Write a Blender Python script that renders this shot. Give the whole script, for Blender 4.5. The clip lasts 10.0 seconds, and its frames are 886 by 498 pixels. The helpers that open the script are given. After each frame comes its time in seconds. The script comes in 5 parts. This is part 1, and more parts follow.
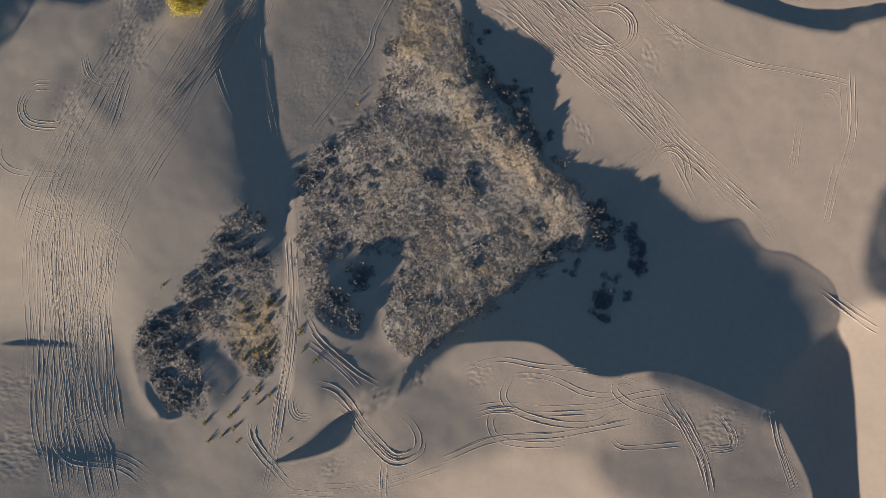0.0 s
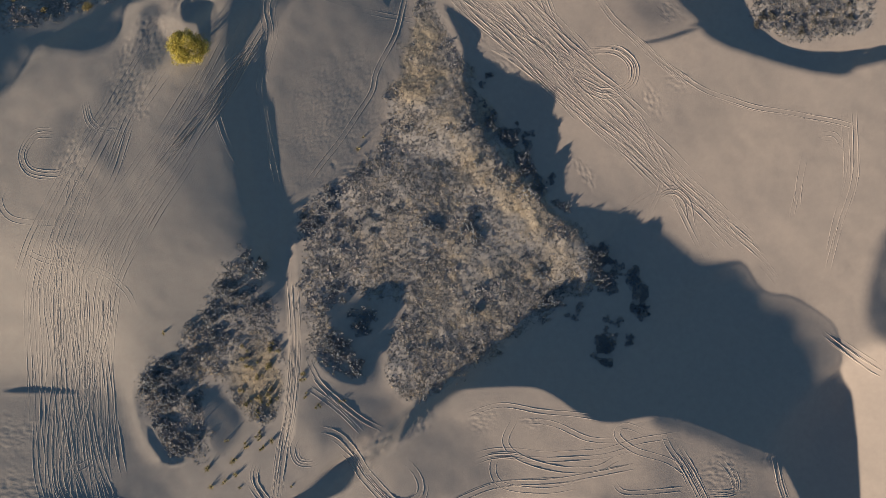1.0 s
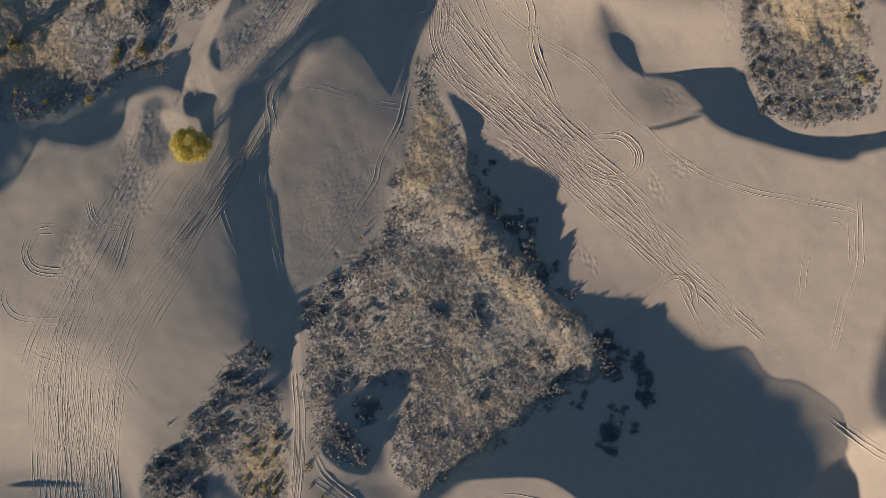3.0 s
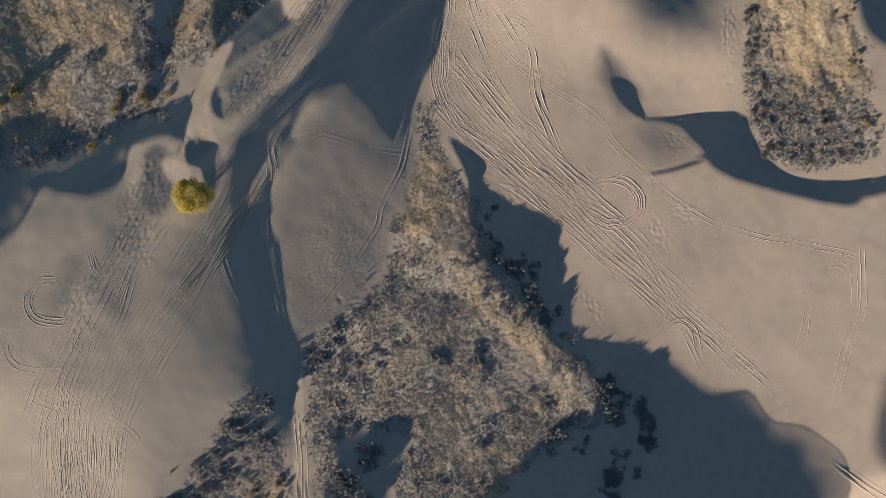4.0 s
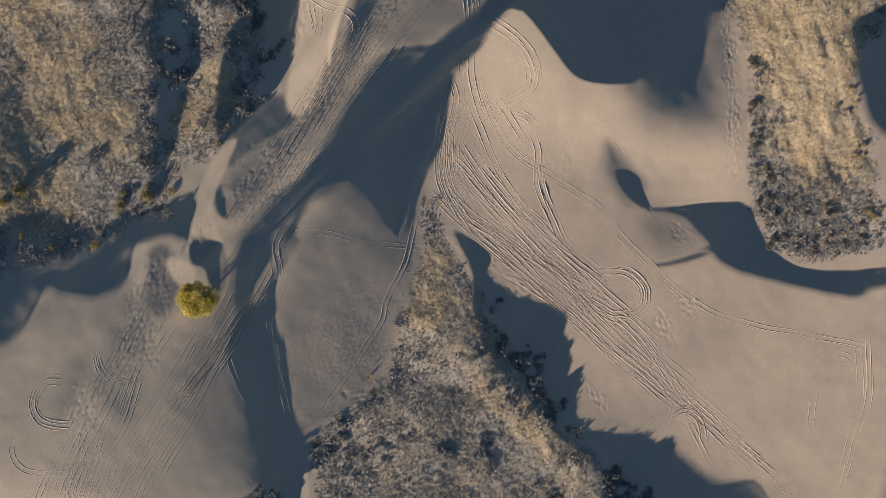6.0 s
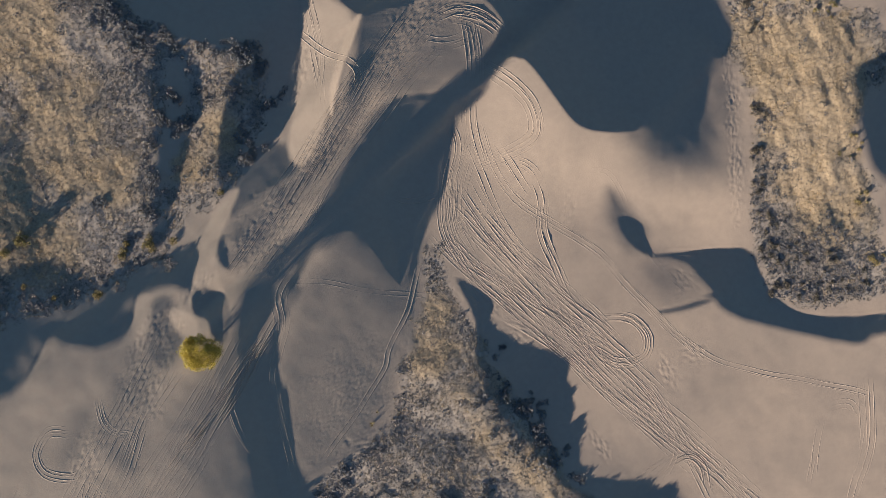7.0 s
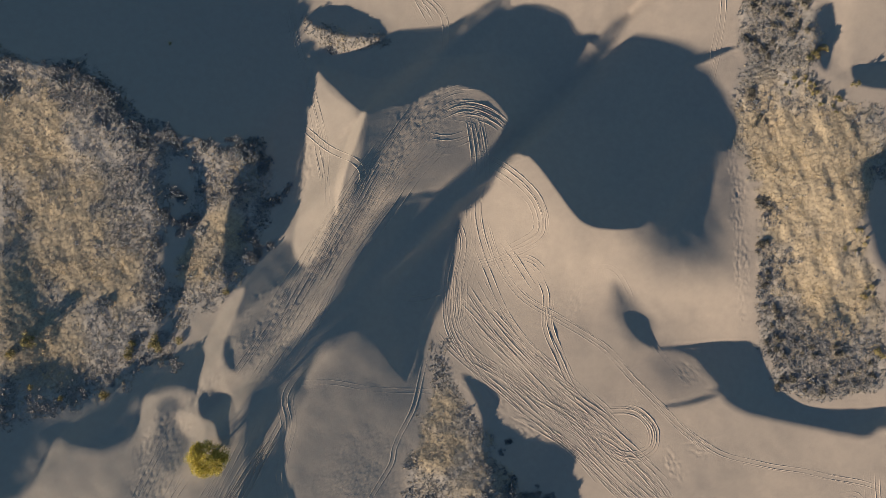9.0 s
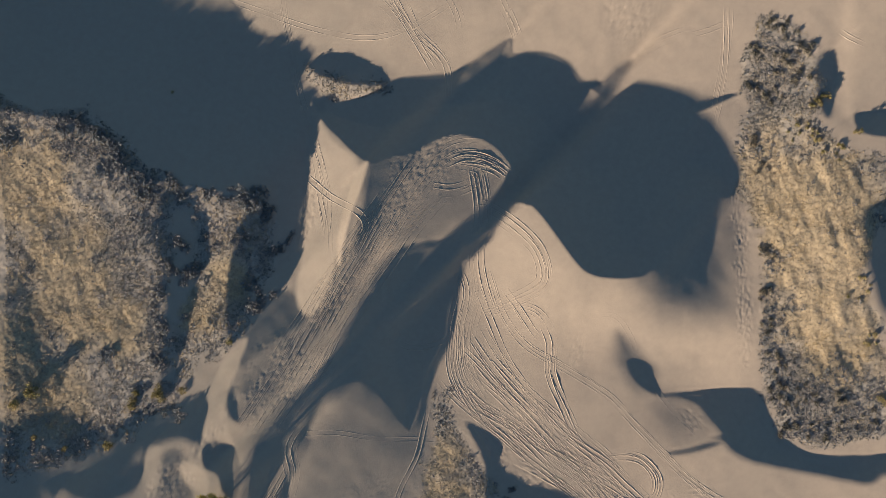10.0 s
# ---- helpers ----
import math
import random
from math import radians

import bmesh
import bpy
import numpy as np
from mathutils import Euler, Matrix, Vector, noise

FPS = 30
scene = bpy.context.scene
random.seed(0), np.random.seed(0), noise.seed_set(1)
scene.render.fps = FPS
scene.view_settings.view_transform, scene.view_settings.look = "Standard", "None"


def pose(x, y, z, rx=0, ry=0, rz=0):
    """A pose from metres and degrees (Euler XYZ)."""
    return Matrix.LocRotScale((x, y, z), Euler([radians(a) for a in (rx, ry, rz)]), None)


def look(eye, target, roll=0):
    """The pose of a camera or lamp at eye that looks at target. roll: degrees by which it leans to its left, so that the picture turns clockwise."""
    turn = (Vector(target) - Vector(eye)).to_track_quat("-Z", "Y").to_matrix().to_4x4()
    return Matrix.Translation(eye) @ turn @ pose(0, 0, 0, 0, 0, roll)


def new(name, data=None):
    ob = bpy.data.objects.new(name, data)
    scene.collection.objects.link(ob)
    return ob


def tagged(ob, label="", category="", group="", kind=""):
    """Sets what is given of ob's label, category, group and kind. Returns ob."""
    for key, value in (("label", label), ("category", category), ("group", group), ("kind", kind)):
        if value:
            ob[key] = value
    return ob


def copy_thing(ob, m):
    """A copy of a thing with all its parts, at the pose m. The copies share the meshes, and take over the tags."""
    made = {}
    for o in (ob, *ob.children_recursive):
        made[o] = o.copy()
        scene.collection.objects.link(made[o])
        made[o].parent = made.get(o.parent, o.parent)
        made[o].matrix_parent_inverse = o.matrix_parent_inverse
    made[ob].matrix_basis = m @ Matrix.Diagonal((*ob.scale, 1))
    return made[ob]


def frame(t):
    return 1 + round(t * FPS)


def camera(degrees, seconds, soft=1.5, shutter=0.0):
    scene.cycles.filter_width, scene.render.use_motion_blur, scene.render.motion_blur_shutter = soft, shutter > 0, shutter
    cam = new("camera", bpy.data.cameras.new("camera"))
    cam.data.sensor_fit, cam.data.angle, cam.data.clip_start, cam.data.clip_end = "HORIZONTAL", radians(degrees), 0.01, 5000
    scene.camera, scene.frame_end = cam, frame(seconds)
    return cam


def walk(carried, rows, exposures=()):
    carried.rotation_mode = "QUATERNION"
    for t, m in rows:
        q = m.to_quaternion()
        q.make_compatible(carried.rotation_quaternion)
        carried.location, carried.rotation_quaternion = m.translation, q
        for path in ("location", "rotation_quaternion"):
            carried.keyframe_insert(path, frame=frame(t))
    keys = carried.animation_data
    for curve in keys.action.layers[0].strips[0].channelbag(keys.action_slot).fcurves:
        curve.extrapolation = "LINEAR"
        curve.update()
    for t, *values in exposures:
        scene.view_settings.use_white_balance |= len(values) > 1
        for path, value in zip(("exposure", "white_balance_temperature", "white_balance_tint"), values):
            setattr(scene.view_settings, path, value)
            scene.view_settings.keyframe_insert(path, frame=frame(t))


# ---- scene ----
cam = camera(61.8, 10.0, soft=0.7)
PATH = [
    (0.0, 0.0, 0.0, 130.0, 0.0, 0.0, 0.0),
    (0.5, -0.147, 4.189, 129.908, -0.062, 0.011, -0.064),
    (1.0, -0.293, 8.359, 129.817, -0.125, 0.022, -0.130),
    (1.5, -0.438, 12.312, 129.725, -0.187, 0.033, -0.197),
    (2.0, -0.580, 16.514, 129.633, -0.250, 0.044, -0.267),
    (2.5, -0.722, 20.761, 129.541, -0.312, 0.055, -0.338),
    (4.0, -1.136, 33.559, 129.266, -0.499, 0.088, -0.561),
    (4.5, -1.272, 37.882, 129.175, -0.561, 0.100, -0.638),
    (5.0, -1.405, 42.243, 129.083, -0.624, 0.111, -0.715),
    (5.5, -1.537, 46.640, 128.991, -0.686, 0.122, -0.793),
    (7.0, -1.923, 59.974, 128.716, -0.873, 0.155, -1.032),
    (7.5, -2.048, 64.435, 128.624, -0.936, 0.166, -1.112),
    (8.0, -2.172, 68.901, 128.533, -0.998, 0.177, -1.192),
    (8.5, -2.294, 73.395, 128.441, -1.061, 0.188, -1.272),
    (9.0, -2.414, 77.889, 128.349, -1.123, 0.199, -1.352),
    (9.5, -2.533, 82.381, 128.257, -1.185, 0.210, -1.432),
    (10.0, -2.649, 86.900, 128.166, -1.248, 0.221, -1.511),
]
walk(cam, [(t, pose(x, y, z, pitch, roll, turn)) for t, x, y, z, pitch, roll, turn in PATH],
     [(0.0, 1.19, 6200, 11), (2.5, 1.23, 6340, 11), (5.0, 1.26, 6480, 10), (6.2, 1.27, 6440, 11), (7.4, 1.29, 6300, 14), (8.6, 1.32, 6360, 9), (10.0, 1.36, 6680, 10)])

# ---- light: a low evening sun from the south-west under a clear sky ----
SUN_HEIGHT, SUN_FROM = 10.0, 225.0
world = bpy.data.worlds.new("sky")
scene.world = world
world.use_nodes = True
wn = world.node_tree.nodes
sky = wn.new("ShaderNodeTexSky")
sky.sky_type, sky.sun_disc = "NISHITA", False
sky.air_density, sky.dust_density, sky.ozone_density = 1.0, 0.3, 3.0
sky.sun_elevation, sky.sun_rotation = radians(SUN_HEIGHT), radians(SUN_FROM)
wn["Background"].inputs["Strength"].default_value = 0.048
world.node_tree.links.new(sky.outputs["Color"], wn["Background"].inputs["Color"])
sun_data = bpy.data.lights.new("sun", "SUN")
sun_data.energy, sun_data.angle, sun_data.color = 4.8, radians(0.8), (1.0, 0.81, 0.63)
sun = new("sun", sun_data)
az, el = radians(SUN_FROM), radians(SUN_HEIGHT)
toward = Vector((math.sin(az) * math.cos(el), math.cos(az) * math.cos(el), math.sin(el)))
sun.matrix_world = look(toward * 400, (0, 0, 0))

# ---- the lie of the land ----
FACES = []


def face(pitch, soft, crisp, line, hollow=0.0, broad=4.0):
    """A dune's face: its rise away from the sun, how softly it begins on the sunward side and ends on the far side, its
    outline, how hollow it lies and how broadly it falls off.
    """
    FACES.append((pitch, soft, crisp, line, hollow, broad))


# Light and dark areas are put into the shape through each face's pitch.
BASE_PITCH = -0.006
face(0.066, 16, 16, [(-0.6, 79.6), (10.9, 98.1), (86.6, 97.1), (86.0, -7.7), (62.1, 0.4), (20.6, 28.1), (8.3, 44.9)])  # east ground
face(0.082, 12, 12, [(-39.5, 136.7), (84.2, 132.2), (82.9, 105.9), (50.7, 109.5), (-11.2, 115.4), (-37.0, 124.6)])  # north ground
face(0.028, 14, 12, [(-22.7, -26.2), (1.6, -18.0), (27.5, -22.8), (63.8, -37.2), (68.2, -53.1), (-24.3, -51.8)])  # south ground
face(-0.122, 12, 10, [(-83.8, 36.1), (-72.7, 40.9), (-55.5, 43.6), (-47.9, 38.7), (-38.6, 41.4), (-40.0, 29.8), (-45.9, 18.3), (-59.2, 22.7), (-83.4, 25.6)])  # west upper plain
face(-0.026, 14, 14, [(-82.2, 33.2), (-46.4, 38.4), (-37.8, 23.7), (-45.2, 2.1), (-55.5, -11.9), (-83.0, -15.6)])  # west plain
face(0.099, 24, 12, [(-81.1, 9.7), (-63.8, 8.7), (-56.5, 3.0), (-54.2, -7.9), (-56.0, -16.1), (-68.1, -15.4), (-83.0, -15.6)])  # west bright foot
face(-0.063, 2, 8, [(-83.0, -16.2), (-71.9, -16.3), (-66.2, -16.0), (-56.7, -18.1), (-55.7, -24.5), (-52.6, -31.1), (-48.0, -36.3), (-48.6, -52.2), (-83.9, -51.6)])  # west lower
face(-0.141, 4, 5, [(-71.7, -35.9), (-65.4, -36.4), (-59.0, -35.6), (-56.7, -37.6), (-61.3, -38.6), (-70.0, -38.0)])  # west lower fold
face(-0.114, 14, 8, [(-48.1, 30.1), (-42.5, 35.7), (-38.6, 41.4), (-36.6, 25.7), (-33.6, 13.2), (-34.0, 4.8), (-40.2, 7.7), (-46.1, 14.3)])  # valley brow
face(-0.101, 7, 7, [(-60.2, 37.1), (-55.4, 39.0), (-53.5, 30.7), (-54.6, 21.7), (-57.6, 24.0)])  # streak
face(-0.101, 6, 6, [(-56.7, 35.9), (-53.8, 37.9), (-51.7, 33.8), (-53.6, 29.5), (-55.9, 29.1)])  # streak
face(-0.091, 6, 6, [(-19.5, 60.8), (-11.0, 52.1), (-6.1, 45.0), (-10.4, 36.9), (-16.7, 20.6), (-24.9, 16.7), (-28.3, 16.9), (-31.0, 29.4), (-31.1, 37.4), (-28.4, 47.2), (-23.4, 55.9)])  # tongue
face(0.028, 10, 8, [(-12.4, -31.9), (-2.4, -25.9), (21.6, -25.9), (40.0, -34.2), (56.4, -39.1), (63.2, -53.3), (-14.5, -52.3)])  # south dune
face(0.170, 10, 10, [(2.7, 87.5), (9.8, 91.3), (20.3, 76.9), (29.4, 76.8), (48.6, 72.6), (48.8, 58.2), (32.0, 63.7), (19.6, 66.0), (5.4, 73.3)])  # east lobe
face(0.066, 14, 14, [(45.8, 36.2), (81.5, 33.7), (83.2, 2.1), (59.9, 6.8), (41.3, 21.6)])  # east plain
face(0.021, 3, 2, [(-37.5, 6.9), (-31.4, 4.2), (-29.6, -20.1), (-37.3, -22.6), (-46.4, -28.7), (-54.2, -18.2), (-46.1, -8.0)])  # west patch
face(-0.066, 8, 6, [(39.9, -25.1), (52.4, -27.8), (61.8, -35.1), (66.4, -46.2), (46.7, -47.0), (37.0, -34.2)])  # south-east slope
face(-0.183, 1, 1, [(0.1, 52.6), (6.3, 48.0), (5.5, 44.0), (9.3, 40.3), (15.7, 36.0), (18.8, 33.4), (21.6, 17.5), (26.6, 15.2), (31.5, 13.8), (32.7, 11.7), (38.7, 11.8), (46.9, 4.6), (54.7, 5.6), (58.7, 0.4), (64.8, -0.9), (69.9, -4.1), (72.7, -7.2), (73.6, -12.5), (76.2, -21.1), (76.5, -49.1), (68.3, -49.1), (66.7, -42.2), (61.6, -31.4), (58.0, -29.1), (39.9, -22.1), (29.0, -22.7), (23.6, -20.9), (19.1, -17.9), (14.6, -16.4), (4.6, -16.7), (0.6, -18.3), (-7.9, -26.2), (-6.9, -22.3), (-4.5, -19.2), (1.6, -14.3), (4.7, -12.7), (16.1, -3.0), (22.4, 1.1), (25.5, 1.7), (26.0, 5.8), (23.2, 11.4), (17.5, 15.5), (13.5, 21.2), (6.8, 29.0), (3.5, 36.7), (3.3, 44.9)], 0.12, 7)  # south-east hollow
face(-0.159, 3, 3, [(36.8, -22.8), (41.7, -18.2), (45.4, -21.3), (52.5, -25.3), (60.3, -25.6), (62.2, -32.0), (55.7, -31.0), (48.2, -27.2)])  # south-east rough
face(-0.183, 0.8, 0.8, [(-30.3, -38.2), (-25.8, -35.9), (-21.3, -32.0), (-18.3, -30.3), (-16.5, -30.5), (-16.3, -32.7), (-18.5, -35.1), (-22.5, -36.7), (-27.7, -37.9)], 0.08)  # slip dune
face(-0.122, 5, 5, [(-19.5, 62.8), (-12.8, 64.6), (-5.9, 61.4), (-7.7, 50.3), (-12.2, 47.4), (-16.9, 54.8)])  # tongue brow
face(-0.141, 6, 3, [(-38.1, 16.0), (-27.1, 13.5), (-27.4, 9.4), (-29.1, 8.3), (-29.3, -0.9), (-33.2, 0.1), (-36.6, 6.1)])  # valley floor
face(-0.183, 4, 0.9, [(12.7, 97.8), (10.5, 93.7), (2.1, 85.4), (0.0, 82.5), (-1.2, 72.5), (-2.3, 67.4), (-3.9, 64.4), (-5.7, 61.4), (-6.7, 57.4), (-7.6, 53.3), (-10.0, 50.4), (-12.6, 53.1), (-14.9, 56.7), (-17.7, 60.3), (-20.5, 59.9), (-24.4, 58.0), (-26.9, 54.1), (-30.6, 45.4), (-31.6, 39.5), (-31.0, 34.4), (-30.2, 33.4), (-29.4, 21.1), (-28.1, 15.8), (-28.1, 10.5), (-28.9, 4.2), (-31.2, 2.8), (-34.7, 4.9), (-35.8, 11.4), (-37.0, 16.6), (-38.1, 23.8), (-38.9, 29.8), (-39.4, 35.6), (-38.9, 40.5), (-38.4, 43.8), (-37.2, 51.1), (-35.4, 53.9), (-30.1, 59.6), (-25.7, 62.7), (-22.7, 66.7), (-19.8, 72.6), (-15.4, 79.3), (-10.4, 84.6), (-2.4, 86.0), (0.1, 88.0), (4.8, 92.5), (10.0, 97.2)], 0.13, 6)  # centre hollow
face(-0.183, 1, 1, [(-86.3, 136.4), (-48.9, 137.1), (-42.3, 132.3), (-38.9, 127.6), (-38.1, 124.4), (-33.0, 123.9), (-30.9, 123.3), (-29.4, 120.3), (-28.9, 115.0), (-27.1, 110.5), (-26.3, 108.3), (-27.7, 103.1), (-28.1, 99.2), (-27.8, 94.0), (-28.4, 88.9), (-29.1, 83.8), (-31.5, 78.8), (-37.0, 75.0), (-41.2, 69.7), (-42.2, 73.2), (-41.7, 81.1), (-40.1, 86.1), (-39.4, 89.9), (-37.9, 92.6), (-42.8, 95.3), (-51.6, 97.0), (-56.0, 97.4), (-59.9, 99.7), (-61.8, 103.8), (-66.1, 107.0), (-74.6, 109.4), (-80.3, 110.5), (-86.0, 111.1)], 0.14, 9)  # north-west basin
face(-0.159, 2, 2, [(-41.2, 69.2), (-38.0, 73.8), (-32.1, 77.3), (-28.9, 75.8), (-27.6, 71.8), (-31.6, 69.2), (-36.1, 66.3), (-39.1, 64.4)], 0.02)  # spine cap
face(-0.006, 5, 3, [(-80.5, 108.6), (-74.8, 107.5), (-66.2, 104.9), (-61.5, 99.7), (-55.5, 96.6), (-53.7, 87.5), (-53.5, 77.4), (-54.2, 65.5), (-59.4, 59.6), (-72.7, 56.8), (-81.9, 60.4), (-88.5, 70.3), (-86.9, 100.3)])  # hill grass
face(0.058, 3, 3, [(-79.2, 101.2), (-70.6, 98.0), (-62.7, 91.7), (-60.9, 86.7), (-66.9, 89.9), (-75.8, 96.1)])  # hill bright rim
face(-0.183, 2, 1.2, [(-53.1, 95.0), (-48.4, 94.6), (-46.9, 89.3), (-46.5, 85.3), (-47.3, 80.2), (-48.5, 77.2), (-49.3, 71.2), (-51.2, 64.3), (-52.3, 59.4), (-53.9, 60.5), (-53.6, 67.5), (-52.9, 74.9), (-53.3, 81.5), (-54.5, 86.5), (-55.2, 90.0), (-53.6, 91.0)], 0.05)  # hill hollow
face(-0.147, 5, 4, [(-81.9, 80.2), (-78.2, 81.1), (-75.8, 73.0), (-72.4, 64.9), (-74.6, 57.9), (-79.0, 60.3), (-81.7, 70.2)])  # hill streak
face(-0.126, 1.5, 1.5, [(-73.6, 62.0), (-71.2, 66.7), (-70.1, 65.8), (-72.2, 60.8)])  # hill streak
face(-0.167, 5, 4, [(-86.0, 55.5), (-78.8, 55.7), (-76.4, 57.1), (-70.7, 56.3), (-65.6, 53.5), (-59.5, 54.8), (-53.2, 55.8), (-49.3, 58.9), (-48.0, 57.4), (-52.8, 52.8), (-61.9, 49.0), (-72.2, 47.2), (-85.5, 46.0)])  # hill foot
face(0.039, 2, 2, [(-46.9, 94.9), (-42.4, 93.3), (-41.5, 87.2), (-42.2, 77.2), (-42.5, 69.2), (-46.2, 68.7), (-47.8, 73.2), (-45.7, 81.2)])  # hill finger
face(-0.183, 2.5, 0.9, [(-86.5, 47.4), (-78.9, 47.1), (-71.4, 49.2), (-62.5, 52.4), (-55.5, 56.3), (-48.3, 58.3), (-46.3, 59.9), (-45.0, 56.3), (-46.0, 51.6), (-49.7, 52.4), (-54.5, 51.1), (-55.7, 49.9), (-56.1, 46.9), (-57.8, 43.6), (-62.1, 41.9), (-67.0, 42.4), (-71.2, 43.1), (-72.9, 39.9), (-74.9, 36.3), (-79.6, 33.1), (-85.1, 30.5)], 0.06)  # west dune
face(0.014, 1.5, 1.2, [(-55.7, 49.9), (-54.1, 51.2), (-52.0, 49.8), (-52.5, 47.0), (-54.1, 43.9), (-55.5, 43.6), (-56.1, 46.9)])  # west dune crown
face(-0.130, 2, 2, [(-52.5, 50.0), (-50.3, 50.9), (-48.7, 49.2), (-48.9, 46.4), (-47.1, 43.0), (-49.3, 38.7), (-53.0, 40.8), (-52.8, 46.5)])  # west rough
face(0.058, 1.5, 1.2, [(-40.6, 68.1), (-38.0, 68.9), (-40.6, 62.1), (-41.6, 57.4), (-40.6, 52.5), (-39.4, 49.9), (-40.8, 50.6), (-43.0, 52.6), (-45.5, 52.1), (-45.2, 56.3), (-44.2, 62.0)])  # spine edge
face(-0.183, 1, 1, [(-41.2, 60.0), (-39.7, 61.2), (-37.5, 58.5), (-39.0, 55.2), (-40.8, 56.4)], 0.08)  # spine pocket
face(-0.183, 1, 1, [(-45.3, 51.6), (-41.4, 51.3), (-39.4, 49.9), (-38.5, 46.7), (-39.6, 42.8), (-41.3, 44.0), (-42.6, 46.6), (-45.2, 47.8)], 0.1)  # scour
face(0.066, 1.5, 1, [(-49.3, 48.6), (-46.4, 47.9), (-44.2, 45.8), (-44.8, 43.8), (-47.6, 44.4), (-49.5, 46.8)])  # scour bank
face(-0.189, 1, 1.2, [(-12.2, 114.9), (-7.0, 115.5), (0.3, 116.1), (4.5, 118.9), (10.0, 122.0), (10.4, 119.1), (13.7, 119.1), (17.3, 118.8), (20.4, 116.9), (23.0, 113.9), (25.2, 112.7), (27.8, 110.8), (31.4, 112.2), (36.3, 112.2), (40.4, 110.8), (42.9, 108.2), (44.4, 106.0), (47.6, 102.4), (50.0, 99.2), (51.0, 96.1), (50.2, 92.5), (48.0, 92.0), (44.7, 92.6), (41.3, 89.0), (37.3, 84.1), (33.4, 79.0), (30.2, 78.1), (26.6, 78.1), (23.0, 78.8), (20.0, 81.1), (14.4, 89.2), (12.0, 91.7), (10.2, 92.4), (8.3, 95.0), (9.4, 98.0), (5.9, 102.3), (0.9, 104.0), (-3.1, 103.6), (-7.7, 101.1), (-12.2, 100.2), (-16.2, 99.7), (-21.5, 104.5), (-25.5, 109.0), (-26.6, 112.6), (-21.7, 111.3), (-15.4, 112.8)], 0.22, 9)  # bowl
face(-0.114, 12, 12, [(33.4, 77.2), (46.7, 81.7), (48.9, 74.5), (47.2, 70.5), (36.6, 70.9)])  # shoulder fade
face(-0.183, 9, 9, [(29.4, 80.3), (37.4, 91.2), (46.3, 96.2), (50.2, 92.5), (48.6, 89.1), (46.7, 84.8), (45.5, 79.7), (42.1, 76.3), (35.6, 76.8)])  # bowl shoulder
face(-0.066, 4, 4, [(46.0, 88.4), (49.1, 89.1), (50.9, 86.8), (51.2, 79.6), (48.6, 79.6), (46.6, 83.8)])  # bowl rim
face(-0.096, 4, 4, [(-7.2, 100.8), (-3.1, 103.4), (0.9, 103.8), (5.9, 102.0), (9.4, 98.0), (6.7, 93.0), (-1.5, 87.1), (-9.6, 85.3), (-13.4, 88.4), (-12.3, 95.3)])  # mound
face(0.152, 1.5, 1.5, [(-25.6, 108.3), (-22.5, 104.0), (-17.8, 99.4), (-19.8, 90.6), (-21.4, 84.7), (-23.5, 77.8), (-26.8, 73.0), (-29.4, 75.8), (-28.6, 83.8), (-27.8, 88.8), (-27.5, 94.0), (-27.8, 99.2), (-27.3, 103.1)])  # spur
face(0.267, 1, 1, [(-16.0, 99.9), (-17.2, 95.5), (-19.2, 90.5), (-20.7, 84.7), (-21.4, 81.7), (-21.8, 84.7), (-20.8, 90.6), (-18.4, 97.6)])  # spur edge
face(-0.118, 4, 3, [(-12.3, 94.8), (-9.8, 95.3), (-12.4, 90.4), (-17.6, 79.6), (-25.7, 69.0), (-33.6, 58.7), (-38.5, 55.4), (-40.5, 59.8), (-33.7, 68.2), (-25.6, 72.9), (-20.5, 81.2), (-15.9, 88.5)])  # spine band
face(-0.170, 2, 2, [(-15.7, 99.9), (-11.2, 103.0), (-7.0, 101.3), (-9.8, 97.3), (-12.3, 93.9), (-15.9, 88.0), (-18.6, 84.1), (-17.2, 91.5)], 0.02)  # spur lee
face(-0.183, 0.8, 0.8, [(-27.3, 118.3), (-24.7, 120.4), (-20.5, 120.4), (-16.3, 118.4), (-12.2, 114.9), (-16.3, 114.4), (-21.5, 115.0), (-25.5, 116.6)], 0.05)  # islet shade
face(0.142, 1, 1, [(-27.3, 117.5), (-25.2, 116.2), (-21.5, 114.6), (-16.3, 114.0), (-13.8, 113.9), (-17.5, 112.2), (-21.7, 111.8), (-25.3, 113.3), (-27.0, 115.4)])  # islet bank
face(-0.177, 0.8, 1, [(41.9, 107.4), (44.6, 109.3), (47.7, 110.4), (51.3, 110.9), (48.6, 109.5), (44.9, 108.0)], 0.03)  # lip
# A thin cast shadow, shaped as ground tilted from the sun.
face(-0.177, 2, 2, [(25.6, 111.9), (28.4, 115.5), (31.7, 117.8), (32.1, 116.7), (28.9, 113.4), (27.5, 111.2)])  # streak
face(-0.096, 5, 4, [(28.0, 68.0), (31.7, 64.2), (35.0, 60.3), (32.8, 57.4), (29.4, 59.7), (27.4, 63.9)])  # oval brow
face(-0.183, 1.2, 1.2, [(29.5, 63.0), (31.7, 62.1), (34.5, 59.1), (36.3, 55.8), (33.3, 57.1), (30.5, 59.9)], 0.06)  # oval
